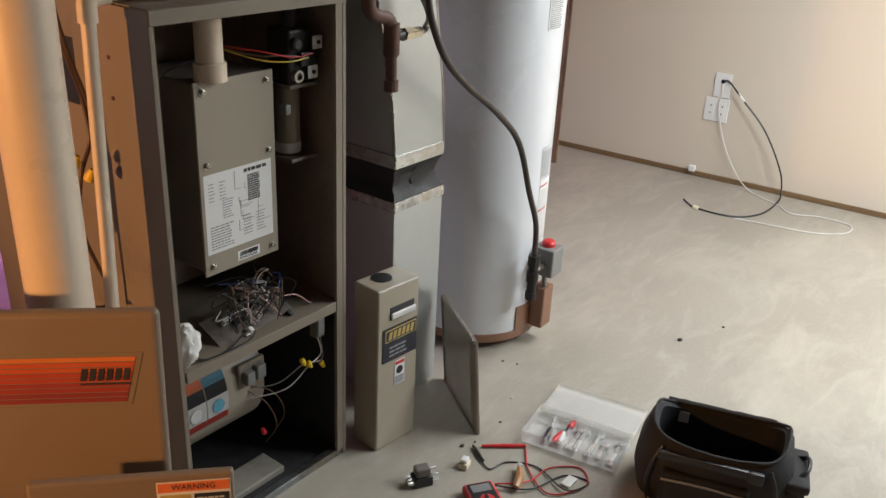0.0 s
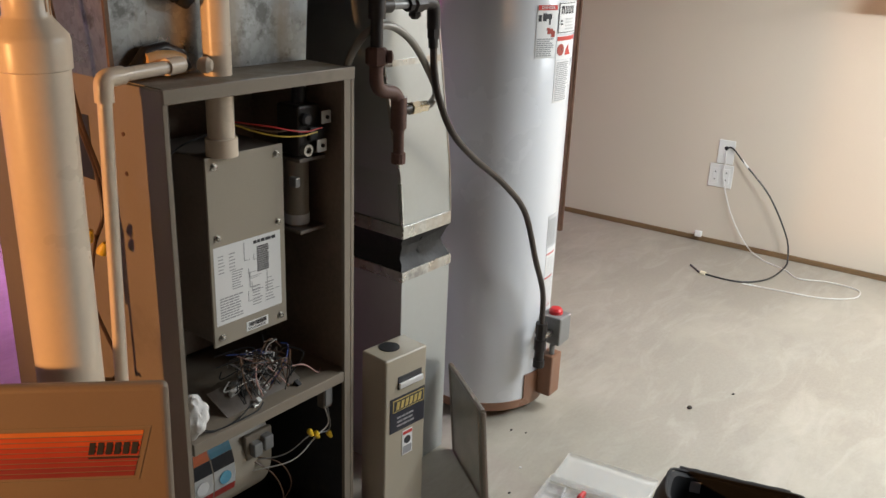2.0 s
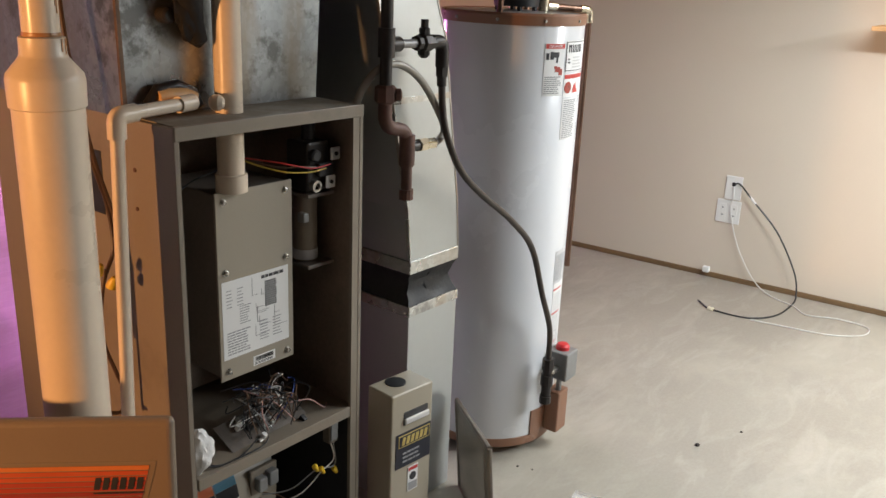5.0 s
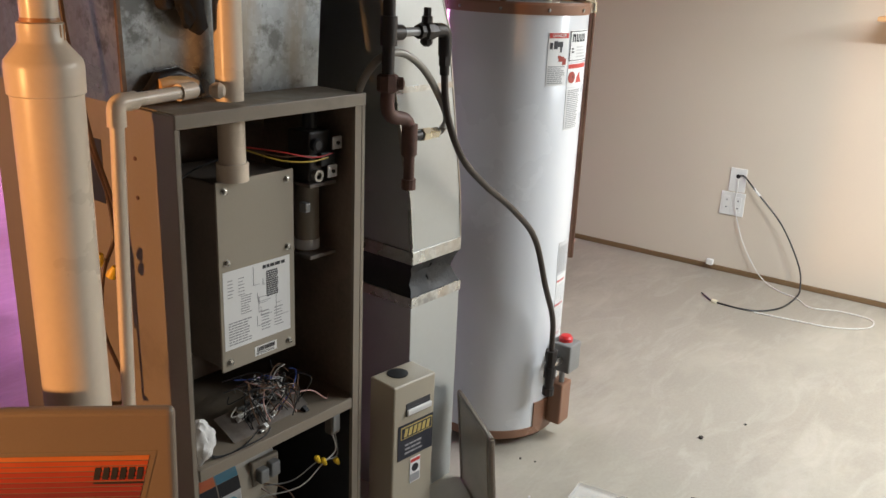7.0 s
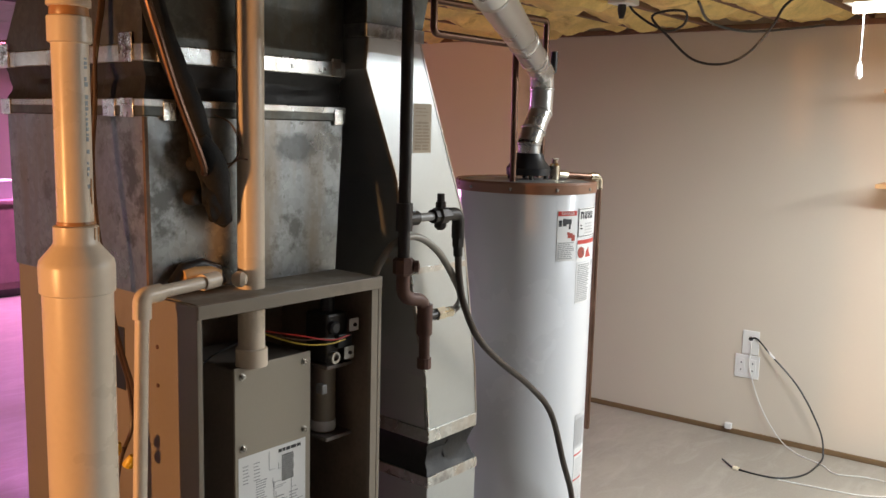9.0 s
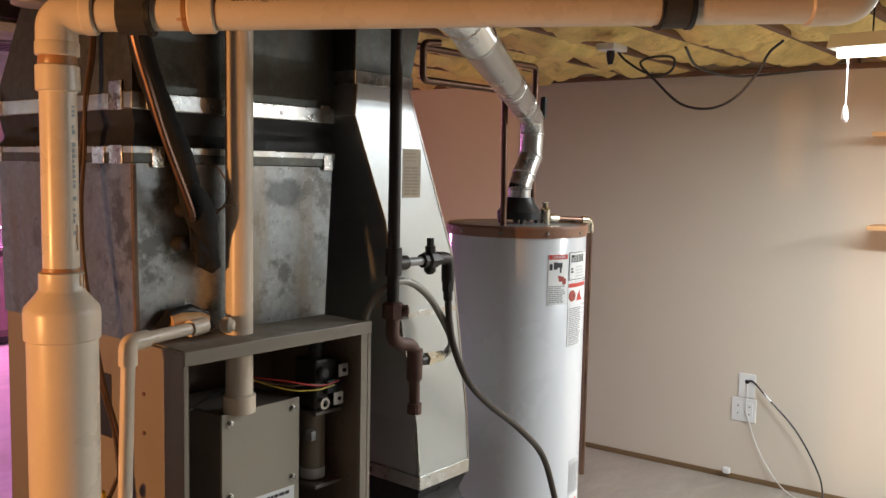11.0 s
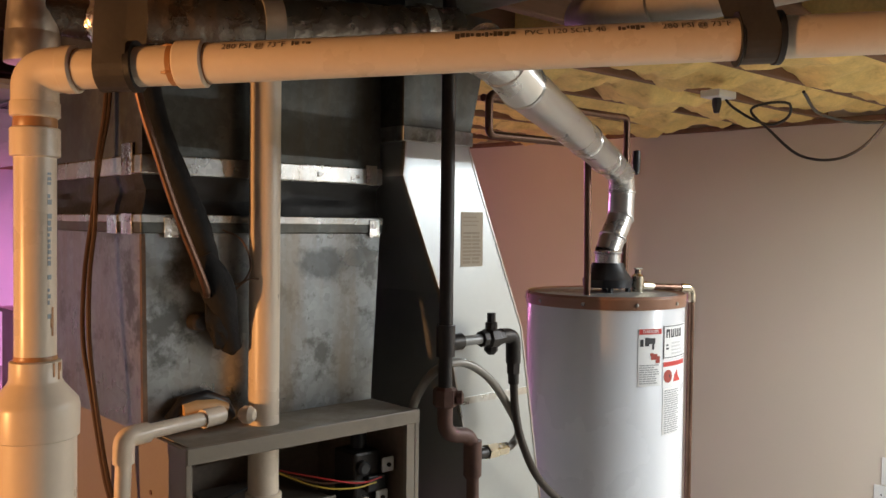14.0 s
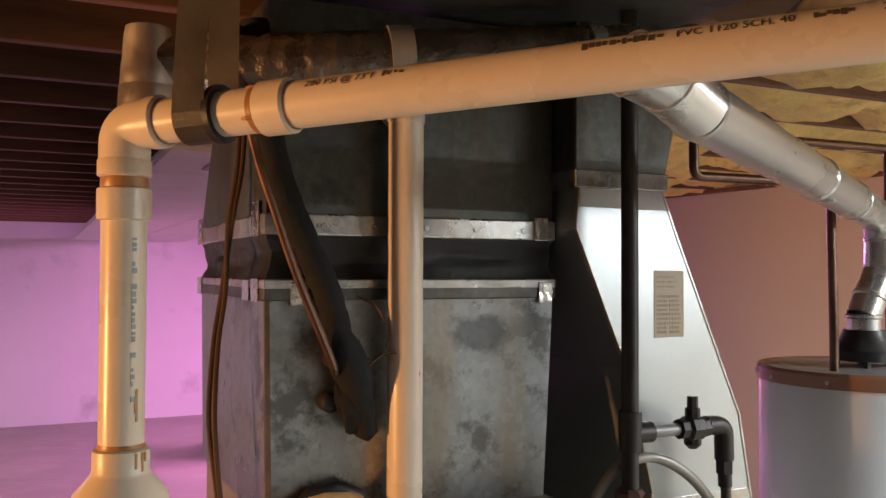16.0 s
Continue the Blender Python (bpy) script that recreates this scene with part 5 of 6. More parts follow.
# ---- left-hand foreground: furnace doors ----
STRIPE = [mat("stripe_%d" % k, c, 0.45, 0, 0.08) for k, c in enumerate(((0.26, 0.035, 0.04), (0.34, 0.04, 0.035), (0.46, 0.055, 0.03), (0.58, 0.095, 0.03), (0.68, 0.20, 0.05)))]


def stripes_panel():
    p = thing("furnace_door", (0.862, 1.911, 0), -45, "tan steel furnace door with orange stripes leaning by the pipe", "door panel", rx=-5)
    w, h = 0.50, 0.893
    part("sheet", box(-w / 2, 0.0, 0, w / 2, 0.026, h, 0.012, 4), TANP, p, world=False)
    z0, z1 = 0.722, 0.810
    tones = (STRIPE[0], STRIPE[0], STRIPE[1], STRIPE[1], STRIPE[2], STRIPE[2], STRIPE[3], STRIPE[3], STRIPE[4])
    for k, m in enumerate(tones):
        za, zb = z0 + (z1 - z0) * k / 9, z0 + (z1 - z0) * (k + 0.8) / 9
        xa, xb = w / 2 - 0.064 + 0.022 * k / 9, w / 2 - 0.064 + 0.022 * (k + 0.8) / 9
        part("stripe", prism([(-w / 2 + 0.003, za), (xa, za), (xb, zb), (-w / 2 + 0.003, zb)], -0.0012, -0.0002), m, p, world=False)
    part("border_line", prism([(-w / 2 + 0.003, z1 + 0.006), (w / 2 - 0.030, z1 + 0.006), (w / 2 - 0.031, z1 + 0.0045), (-w / 2 + 0.003, z1 + 0.0045)], -0.001, -0.0002), CAB, p, world=False)
    part("border_line", prism([(-w / 2 + 0.003, z0 - 0.006), (w / 2 - 0.055, z0 - 0.006), (w / 2 - 0.056, z0 - 0.0075), (-w / 2 + 0.003, z0 - 0.0075)], -0.001, -0.0002), CAB, p, world=False)
    part("border_line", prism([(w / 2 - 0.057, z0 - 0.0065), (w / 2 - 0.0555, z0 - 0.0065), (w / 2 - 0.030, z1 + 0.005), (w / 2 - 0.0315, z1 + 0.005)], -0.001, -0.0002), CAB, p, world=False)
    b = bmesh.new()
    for k in range(6):
        x = w / 2 - 0.138 + k * 0.0142
        prism([(x, z0 + 0.042), (x + 0.010, z0 + 0.042), (x + 0.0145, z0 + 0.065), (x + 0.0045, z0 + 0.065)], -0.0022, -0.0013, b)
    prism([(w / 2 - 0.139, z0 + 0.034), (w / 2 - 0.055, z0 + 0.034), (w / 2 - 0.054, z0 + 0.037), (w / 2 - 0.138, z0 + 0.037)], -0.0022, -0.0013, b)
    part("maker_mark", b, INK, p, "black maker's mark", world=False)
    return p


stripes_panel()


def warning_panel():
    p = thing("lower_furnace_door", (0.973, 1.662, 0), -42, "tan furnace access door with a warning sticker leaning in front", "door panel", rx=-4)
    h = 0.645
    part("sheet", box(-0.21, 0, 0, 0.122, 0.02, h, 0.006, 3), TANP, p, world=False)
    s = part("sticker", box(-0.005, -0.001, h - 0.135, 0.117, -0.0002, h - 0.012), PAPER, p, world=False)
    part("heading", box(-0.003, -0.002, h - 0.032, 0.115, -0.0011, h - 0.014), ORANGE, s, world=False)
    m = Matrix.Translation((0.056, -0.0022, h - 0.023)) @ Matrix.Rotation(radians(90), 4, "X")
    part("warning_word", words("WARNING", 0.015, m, 0.0003), INK, s, world=False)
    part("picture", box(0.0, -0.002, h - 0.13, 0.050, -0.0011, h - 0.038), GOLD, s, world=False)
    part("text_field", box(0.056, -0.002, h - 0.13, 0.114, -0.0011, h - 0.038), INK, s, world=False)
    part("print", bars(0.060, h - 0.128, 0.110, h - 0.042, 9, -0.0021, random.Random(2), 0.9, 0.35), PALEINK, s, world=False)
    return p


warning_panel()


# ---- small olive door box beside the furnace ----
def door_box():
    d = thing("burner_door", (2.008, 2.066, 0), -5.0, "olive steel furnace door stood on end beside the furnace", "door panel")
    w, t, h = 0.160, 0.10, 0.530
    bm = box(-w / 2, -t / 2, 0.0, w / 2, t / 2, h, 0.006, 3)
    b = part("body", bm, DOORP, d, world=False)
    part("top_hole", lathe([(0.0, 0), (0.030, 0), (0.030, 0.002), (0, 0.002)], (-0.01, 0.012, h + 0.0005), 20), BLACK, d, world=False)
    part("handle_recess", box(-0.035, -t / 2 - 0.002, h - 0.105, 0.062, -t / 2 + 0.004, h - 0.062, 0.004), BLACK, d, "", world=False)
    part("chrome_grip", box(-0.033, -t / 2 - 0.010, h - 0.098, 0.060, -t / 2 - 0.0025, h - 0.080, 0.003), CHROME, d, "chrome handle grip", world=False)
    n = part("name_plate", box(-0.062, -t / 2 - 0.0018, h - 0.235, 0.074, -t / 2 - 0.0004, h - 0.125), NAVY, d, "dark name plate", world=False)
    part("gold_frame", box(-0.052, -t / 2 - 0.0026, h - 0.170, 0.070, -t / 2 - 0.0019, h - 0.132), GOLD, n, world=False)
    part("gold_field", box(-0.049, -t / 2 - 0.0034, h - 0.167, 0.067, -t / 2 - 0.0027, h - 0.135), NAVY, n, world=False)
    g = bmesh.new()
    for k in range(6):
        x = -0.042 + k * 0.0172
        prism([(x, h - 0.163), (x + 0.0115, h - 0.163), (x + 0.0165, h - 0.139), (x + 0.005, h - 0.139)], -t / 2 - 0.0042, -t / 2 - 0.0035, g)
        prism([(x + 0.0055, h - 0.1565), (x + 0.0075, h - 0.1565), (x + 0.0098, h - 0.1455), (x + 0.0078, h - 0.1455)], -t / 2 - 0.0046, -t / 2 - 0.0042, g)
    part("maker_mark", g, GOLD, n, "gold maker's mark", world=False)
    part("print", bars(-0.035, h - 0.225, 0.055, h - 0.185, 3, -t / 2 - 0.0019, random.Random(3), 0.8, 0.4), GREYINK, n, world=False)
    s = part("sticker", box(-0.012, -t / 2 - 0.0016, h - 0.325, 0.028, -t / 2 - 0.0004, h - 0.245), PAPER, d, world=False)
    part("heading", box(-0.010, -t / 2 - 0.0024, h - 0.258, 0.026, -t / 2 - 0.0017, h - 0.248), REDINK, s, world=False)
    part("picture", lathe([(0.0, 0), (0.013, 0), (0.013, 0.0008), (0, 0.0008)], (0.008, -t / 2 - 0.0016, h - 0.278), 14, axis=(0, -1, 0)), INK, s, world=False)
    part("text_field", box(-0.009, -t / 2 - 0.0024, h - 0.322, 0.025, -t / 2 - 0.0017, h - 0.297), GREYINK, s, world=False)
    return d


door_box()


# ---- filter frame leaning on the return duct ----
def filter_frame():
    A, B = Vector((2.200, 1.850, 0.0)), Vector((2.372, 2.105, 0.0))
    lean = Vector((-0.010, 0.025, 0.318))
    f = thing("air_filter", A.lerp(B, 0.5), 0, "dusty metal mesh air filter leaning beside the heater", "filter")
    C, Dd = A + lean, B + lean
    n = (B - A).cross(lean).normalized() * 0.010
    bm = hexa([A - n * 0.4, B - n * 0.4, B + n * 0.4, A + n * 0.4], [C - n * 0.4, Dd - n * 0.4, Dd + n * 0.4, C + n * 0.4])
    part("mesh", bm, WEAVE, f, "dusty grey see-through mesh")
    for p, q in ((A, B), (B, Dd), (Dd, C), (C, A)):
        part("frame_bar", tube([p, q], 0.008, 8), STEELF, f)
    part("frame_bar", tube([A + (B - A) * 0.12 + lean * 0.02, C + (B - A) * 0.12 - lean * 0.02], 0.006, 8), STEELF, f)
    for k in range(16):
        u = 0.15 + 0.052 * k
        part("mesh_rib", tube([A.lerp(B, u) + n * 0.8, C.lerp(Dd, u) + n * 0.8], 0.0009, 5), STEELF, f)
    return f


filter_frame()


# ---- tool bag ----
def tool_bag():
    b = thing("tool_bag", (2.415, 1.195, 0), -72, "open black nylon tool bag standing on the floor", "bag")
    w, d, h = 0.376, 0.24, 0.20

    def loop(k, z, n=40):
        pts = []
        for i in range(n):
            a = 2 * math.pi * i / n
            c, s = math.cos(a), math.sin(a)
            e = 0.6
            x = (w / 2) * k * math.copysign(abs(c) ** e, c)
            y = (d / 2) * k * math.copysign(abs(s) ** e, s)
            r = 1 + 0.06 * noise.noise((x * 7, y * 7, z * 9))
            zz = z + (0.03 * (abs(c) ** 3) + 0.012 * noise.noise((x * 12, y * 12, 2.0))) * (z / h)
            pts.append((x * r, y * r, zz))
        return pts

    bm = bmesh.new()
    rings = [[bm.verts.new(p) for p in loop(k, z)] for k, z in ((0.97, 0.0), (1.05, 0.015), (1.12, 0.08), (1.10, 0.14), (1.02, 0.185), (0.94, h), (0.88, 0.19), (0.90, 0.12), (0.90, 0.03))]
    for p, q in zip(rings, rings[1:]):
        for i in range(len(p)):
            bm.faces.new((p[i], p[(i + 1) % len(p)], q[(i + 1) % len(p)], q[i]))
    bm.faces.new(rings[0])
    bm.faces.new(rings[-1])
    part("body", bm, NYLON, b, "", True, world=False)
    part("rim_piping", tube([*loop(0.955, h + 0.004), loop(0.955, h + 0.004)[0]], 0.0045, 8), NYLON, b, "", True, world=False)
    part("side_pocket", box(w / 2 - 0.01, -0.09, 0.01, w / 2 + 0.05, 0.08, 0.15, 0.02, 4), NYLON, b, "bulging end pocket", True, world=False)
    part("pocket_flap", box(w / 2 - 0.005, -0.095, 0.13, w / 2 + 0.057, 0.085, 0.16, 0.010, 3), NYLON, b, "", True, world=False)
    part("front_pocket", box(-0.13, -d / 2 - 0.03, 0.015, 0.10, -d / 2 + 0.01, 0.14, 0.014, 4), NYLON, b, "", True, world=False)
    part("strap", box(-0.15, -d / 2 - 0.012, 0.165, 0.12, -d / 2 + 0.004, 0.19, 0.004), BLACK, b, "", True, world=False)
    part("buckle", box(0.085, -d / 2 - 0.020, 0.16, 0.125, -d / 2 - 0.004, 0.195, 0.005), BLACK, b, "", True, world=False)
    part("lid_flap", tube(smooth_path([(-0.15, d / 2 - 0.018, 0.212), (-0.07, d / 2 - 0.012, 0.208), (0.05, d / 2 - 0.012, 0.208), (0.15, d / 2 - 0.018, 0.213)], 5), [0.008, *[0.0085 + 0.002 * noise.noise((k * 0.7, 0, 4)) for k in range(14)], 0.007], 10), NYLON, b, "", True, world=False)
    for k in (-1, 1):
        part("seam_piping", tube(smooth_path([(0.155 * k, -d / 2 - 0.008, 0.012), (0.168 * k, -d / 2 - 0.016, 0.08), (0.160 * k, -d / 2 - 0.012, 0.15), (0.140 * k, -d / 2 + 0.004, 0.196)], 6), 0.004, 8), BLACK, b, "", True, world=False)
    part("zip", tube(smooth_path([(-0.13, -d / 2 - 0.031, 0.118), (-0.02, -d / 2 - 0.036, 0.126), (0.10, -d / 2 - 0.031, 0.118)], 6), 0.0035, 8), GREYP, b, "grey zip", True, world=False)
    part("carry_loop", tube(smooth_path([(w / 2 + 0.03, -0.05, 0.155), (w / 2 + 0.05, -0.03, 0.172), (w / 2 + 0.052, 0.02, 0.174), (w / 2 + 0.03, 0.045, 0.155)], 6), 0.006, 8), BLACK, b, "", True, world=False)
    part("tag", box(-0.115, 0.092, 0.15, -0.085, 0.095, 0.185), PALEINK, b, "", world=False)
    return b


tool_bag()


# ---- parts organiser ----
def organiser():
    o = thing("parts_organiser", (2.448, 1.610, 0), -80, "open clear plastic organiser box with spanners on the floor", "tool box")
    w, d, h = 0.30, 0.165, 0.04
    oy = -0.085
    t = 0.003
    tray = part("tray", box(-w / 2, oy - d / 2, 0.0005, w / 2, oy + d / 2, 0.004), CLEAR, o, world=False)
    for a in ((-w / 2, oy - d / 2, w / 2, oy - d / 2 + t), (-w / 2, oy + d / 2 - t, w / 2, oy + d / 2), (-w / 2, oy - d / 2, -w / 2 + t, oy + d / 2), (w / 2 - t, oy - d / 2, w / 2, oy + d / 2)):
        part("side", box(a[0], a[1], 0.0042, a[2], a[3], h), CLEAR, tray, world=False)
    for k in range(1, 6):
        x = -w / 2 + 0.03 + k * (w - 0.03) / 6
        part("divider", box(x, oy - d / 2 + t, 0.0042, x + 0.002, oy + d / 2 - 0.04, h - 0.004), CLEAR, tray, world=False)
    part("divider", box(-w / 2 + t, oy + d / 2 - 0.04, 0.0042, w / 2 - t, oy + d / 2 - 0.038, h - 0.004), CLEAR, tray, world=False)
    lid = part("lid", box(-w / 2, oy + d / 2 + 0.004, 0.012, w / 2, oy + d / 2 + 0.004 + d, 0.015, 0.001), CLEAR, o, world=False)
    for y in (oy + d / 2 + 0.004, oy + d / 2 + d + 0.001):
        part("lid_rim", box(-w / 2, y, 0.0152, w / 2, y + t, 0.026), CLEAR, lid, world=False)
    for x in (-w / 2, w / 2 - t):
        part("lid_rim", box(x, oy + d / 2 + 0.008, 0.0152, x + t, oy + d / 2 + d, 0.026), CLEAR, lid, world=False)
    FRAME_O = FRAME[o.name]

    def spanner(x, y0, y1, kind):
        s = thing("spanner", FRAME_O @ Vector((x, (y0 + y1) / 2, 0.006)), -82, "chrome spanner lying in the organiser", "spanner", "spanners")
        L = (y1 - y0) / 2
        part("shank", box(-0.0055, -L + 0.008, 0.001, 0.0055, L - 0.008, 0.007, 0.001), CHROME, s, world=False)
        part("ring_end", lathe([(0.007, 0), (0.0135, 0.001), (0.0135, 0.009), (0.007, 0.010)], (0, L, 0.0), 14), CHROME, s, "", True, world=False)
        part("open_end", box(-0.010, -L - 0.006, 0.001, 0.010, -L + 0.008, 0.007, 0.003), CHROME, s, world=False)

    spanner(-0.005, oy - 0.05, oy + 0.05, 0)
    spanner(0.012, oy - 0.05, oy + 0.055, 0)
    spanner(0.055, oy - 0.055, oy + 0.06, 1)
    spanner(0.085, oy - 0.05, oy + 0.02, 1)
    spanner(0.125, oy - 0.06, oy + 0.05, 1)
    for x, m, lab in ((-0.085, BLACK, "black-handled screwdriver in the organiser"), (-0.045, REDP, "red-handled pliers in the organiser")):
        s = thing("screwdriver" if m is BLACK else "pliers", FRAME_O @ Vector((x, oy, 0.01)), -82 + (8 if m is BLACK else -8), lab, "tool")
        part("grip", tube([(0, -0.055, 0.008), (0, -0.02, 0.012), (0, 0.0, 0.010)], [0.008, 0.010, 0.007], 12), m, s, "", True, world=False)
        part("shaft", cyl((0, 0.0, 0.008), (0, 0.06, 0.012), 0.004, 8), BLACK if m is REDP else CHROME, s, "", True, world=False)
        if m is REDP:
            part("second_grip", tube([(0.018, -0.05, 0.01), (0.012, -0.02, 0.014), (0.002, 0.0, 0.012)], [0.007, 0.009, 0.006], 12), WHITEP, s, "", True, world=False)
            part("jaw_grip", tube([(0.006, 0.03, 0.016), (0.004, 0.06, 0.018)], [0.010, 0.008], 12), REDP, s, "", True, world=False)
    return o


organiser()


# ---- small things on the floor ----
rl = thing("relay", (1.905, 1.832, 0), -30, "black contactor relay with silver terminals on the floor", "relay")
part("base", box(-0.028, -0.02, 0, 0.028, 0.022, 0.03, 0.004), BLACK, rl, world=False)
part("coil", box(-0.022, -0.016, 0.030, 0.022, 0.018, 0.058, 0.006), DARKBOX, rl, world=False)
for k in range(3):
    part("terminal", box(0.0285, -0.017 + k * 0.013, 0.012 + 0.012 * k, 0.046, -0.010 + k * 0.013, 0.015 + 0.012 * k), CHROME, rl, world=False)
    part("terminal", box(-0.044, -0.017 + k * 0.013, 0.014, -0.0285, -0.010 + k * 0.013, 0.022), CHROME, rl, world=False)
cc = thing("wire_connector", (2.045, 1.785, 0), 15, "cream plastic wire connector on the floor", "connector")
part("shell", box(-0.018, -0.014, 0, 0.018, 0.014, 0.018, 0.003), CREAM, cc, world=False)
part("pins", box(-0.012, -0.010, 0.0185, 0.014, 0.010, 0.030, 0.003), WHITEP, cc, world=False)
mm = thing("multimeter", (1.945, 1.640, 0), -34, "red multimeter with a grey dial lying on the floor", "multimeter")
part("case", box(-0.045, -0.07, 0, 0.045, 0.07, 0.030, 0.009, 3), REDP, mm, "", True, world=False)
part("face", box(-0.035, -0.06, 0.0303, 0.035, 0.06, 0.033, 0.002), BLACK, mm, "", world=False)
part("screen", box(-0.028, 0.022, 0.0332, 0.028, 0.052, 0.0345), GREYP, mm, world=False)
part("dial", lathe([(0.021, 0), (0.021, 0.005), (0.017, 0.007), (0, 0.007)], (0, -0.015, 0.0332), 20), REDP, mm, "red dial", True, world=False)
part("pointer", box(-0.003, -0.032, 0.0405, 0.003, 0.0, 0.044), BLACK, mm, world=False)


def probe(points, tip0, tip1, material, label):
    p = thing("test_probe", (points[0][0], points[0][1], 0), 0, label, "test lead", "test leads")
    part("lead", tube(smooth_path(points, 8), 0.0024, 8), material, p, "", True)
    part("grip", tube([tip0, Vector(tip0).lerp(Vector(tip1), 0.5), tip1], [0.005, 0.0065, 0.004], 10), REDP if material is WIRES["red"] else BLACK, p, "", True)


probe([(2.02, 1.66, 0.02), (2.10, 1.60, 0.012), (2.20, 1.59, 0.005), (2.26, 1.52, 0.004), (2.20, 1.47, 0.004), (2.10, 1.53, 0.006), (2.15, 1.63, 0.005), (2.24, 1.70, 0.005)], (2.24, 1.70, 0.007), (2.15, 1.80, 0.007), WIRES["red"], "red test lead with probe on the floor")
probe([(2.02, 1.66, 0.015), (2.08, 1.58, 0.008), (2.20, 1.54, 0.004), (2.22, 1.47, 0.004), (2.14, 1.50, 0.010), (2.18, 1.62, 0.004), (2.14, 1.70, 0.004), (2.08, 1.72, 0.004), (2.10, 1.77, 0.005)], (2.095, 1.755, 0.007), (2.135, 1.82, 0.007), WIRES["black"], "black test lead with probe on the floor")
cli = thing("alligator_clip", (2.09, 1.62, 0), 0, "copper-coloured clip on the test lead", "clip")
part("jaws", tube([(2.05, 1.61, 0.015), (2.085, 1.62, 0.02), (2.13, 1.65, 0.016)], [0.010, 0.014, 0.008], 8), GLUE, cli, "", True)
part("tip", lathe([(0.0, 0), (0.009, 0.002), (0.009, 0.012), (0, 0.014)], (2.135, 1.653, 0.012), 10), CHROME, cli, "", True)
for k, (x, y, r) in enumerate(((3.183, 1.618, 0.010), (2.605, 2.032, 0.005), (2.433, 1.88, 0.005), (2.295, 1.83, 0.005), (2.118, 1.847, 0.007), (2.623, 1.983, 0.004), (3.397, 1.532, 0.006), (2.893, 1.127, 0.006), (2.16, 1.83, 0.004))):
    bm = bmesh.new()
    bmesh.ops.create_icosphere(bm, subdivisions=1, radius=r)
    for v in bm.verts:
        v.co = Vector((x + v.co.x * 1.3, y + v.co.y, max(0.0, 0.4 * r + v.co.z * 0.5)))
    solo("debris_crumb", bm, IRON if k != 2 else PALEINK, "small dark crumb of debris on the concrete", "debris", "debris crumbs")
rs = solo("plastic_scrap", box(2.16, 1.50, 0.0, 2.21, 1.53, 0.008, 0.003), WHITEP, "small clear plastic scrap on the floor", "scrap")


# ---- outlets, cables and shelves on the east wall ----
def plate(name, y0, z0, y1, z1, label):
    p = thing(name, east((y0 + y1) / 2, 0, z0), 4.1, label, "outlet")
    part("cover", moved(box(-0.007, y0, z0, -0.0005, y1, z1, 0.003), EAST), WHITEP, p)
    return p


p1 = plate("cable_plate", -1.040, 0.476, -0.948, 0.612, "white wall plate with a cable hole")
part("hole", moved(lathe([(0.012, 0), (0.012, 0.001), (0.0, 0.001)], (-0.0072, -0.994, 0.566), 12, axis=(-1, 0, 0)), EAST), BLACK, p1)
p2 = plate("wall_outlet", -1.050, 0.338, -0.915, 0.472, "white electrical wall outlet")
for y in (-1.014, -0.951):
    part("socket", moved(box(-0.0095, y - 0.018, 0.362, -0.0072, y + 0.018, 0.448, 0.002), EAST), WHITEP, p2)
    for z in (0.384, 0.426):
        part("slot", moved(box(-0.0102, y - 0.003, z - 0.004, -0.0096, y + 0.003, z + 0.004), EAST), INK, p2)


def ew(pts):
    return [east(*p) if len(p) == 3 else p for p in pts]


wire("black_cable", [east(-0.994, 0.008, 0.566), (5.080, 2.262, 0.572), (5.052, 2.176, 0.508), (5.045, 2.011, 0.356), (5.04, 1.886, 0.159), (5.02, 1.850, 0.045), (4.95, 1.842, 0.007), (4.721, 1.854, 0.005), (4.581, 1.951, 0.005), (4.562, 2.134, 0.005), (4.60, 2.20, 0.006), (4.623, 2.236, 0.012)], 0.0045, WIRES["black"], None, "black coaxial cable hanging from the wall plate to the floor", "cable", 8, 10)
wire("white_cable", [east(-0.994, 0.008, 0.552), (5.07, 2.287, 0.500), (5.07, 2.290, 0.407), (5.072, 2.216, 0.207), (5.06, 2.10, 0.05), (5.0, 1.98, 0.006), (4.93, 1.83, 0.005), (4.85, 1.736, 0.005), (4.91, 1.60, 0.005), (4.90, 1.450, 0.005), (4.771, 1.437, 0.005), (4.655, 1.565, 0.005), (4.603, 1.77, 0.005), (4.568, 1.931, 0.005)], 0.003, WIRES["white"], None, "thin white cable trailing from the outlet onto the floor", "cable", 8, 8)
part("cable_tag", lathe([(0.012, 0), (0.013, 0.01), (0.012, 0.03)], (4.561, 2.125, 0.005), 10, axis=(0.1, 1, 0)), CREAM, bpy.data.objects["black_cable"], "cream tag", True)
part("white_tip", cyl((5.058, 2.194, 0.522), (5.049, 2.150, 0.487), 0.007, 10), WHITEP, bpy.data.objects["black_cable"], "white plug", True)
solo("cable_clip", moved(box(-0.04, -0.930, 0.03, -0.012, -0.890, 0.065, 0.006), EAST), WHITEP, "white cable clip on the baseboard", "clip")


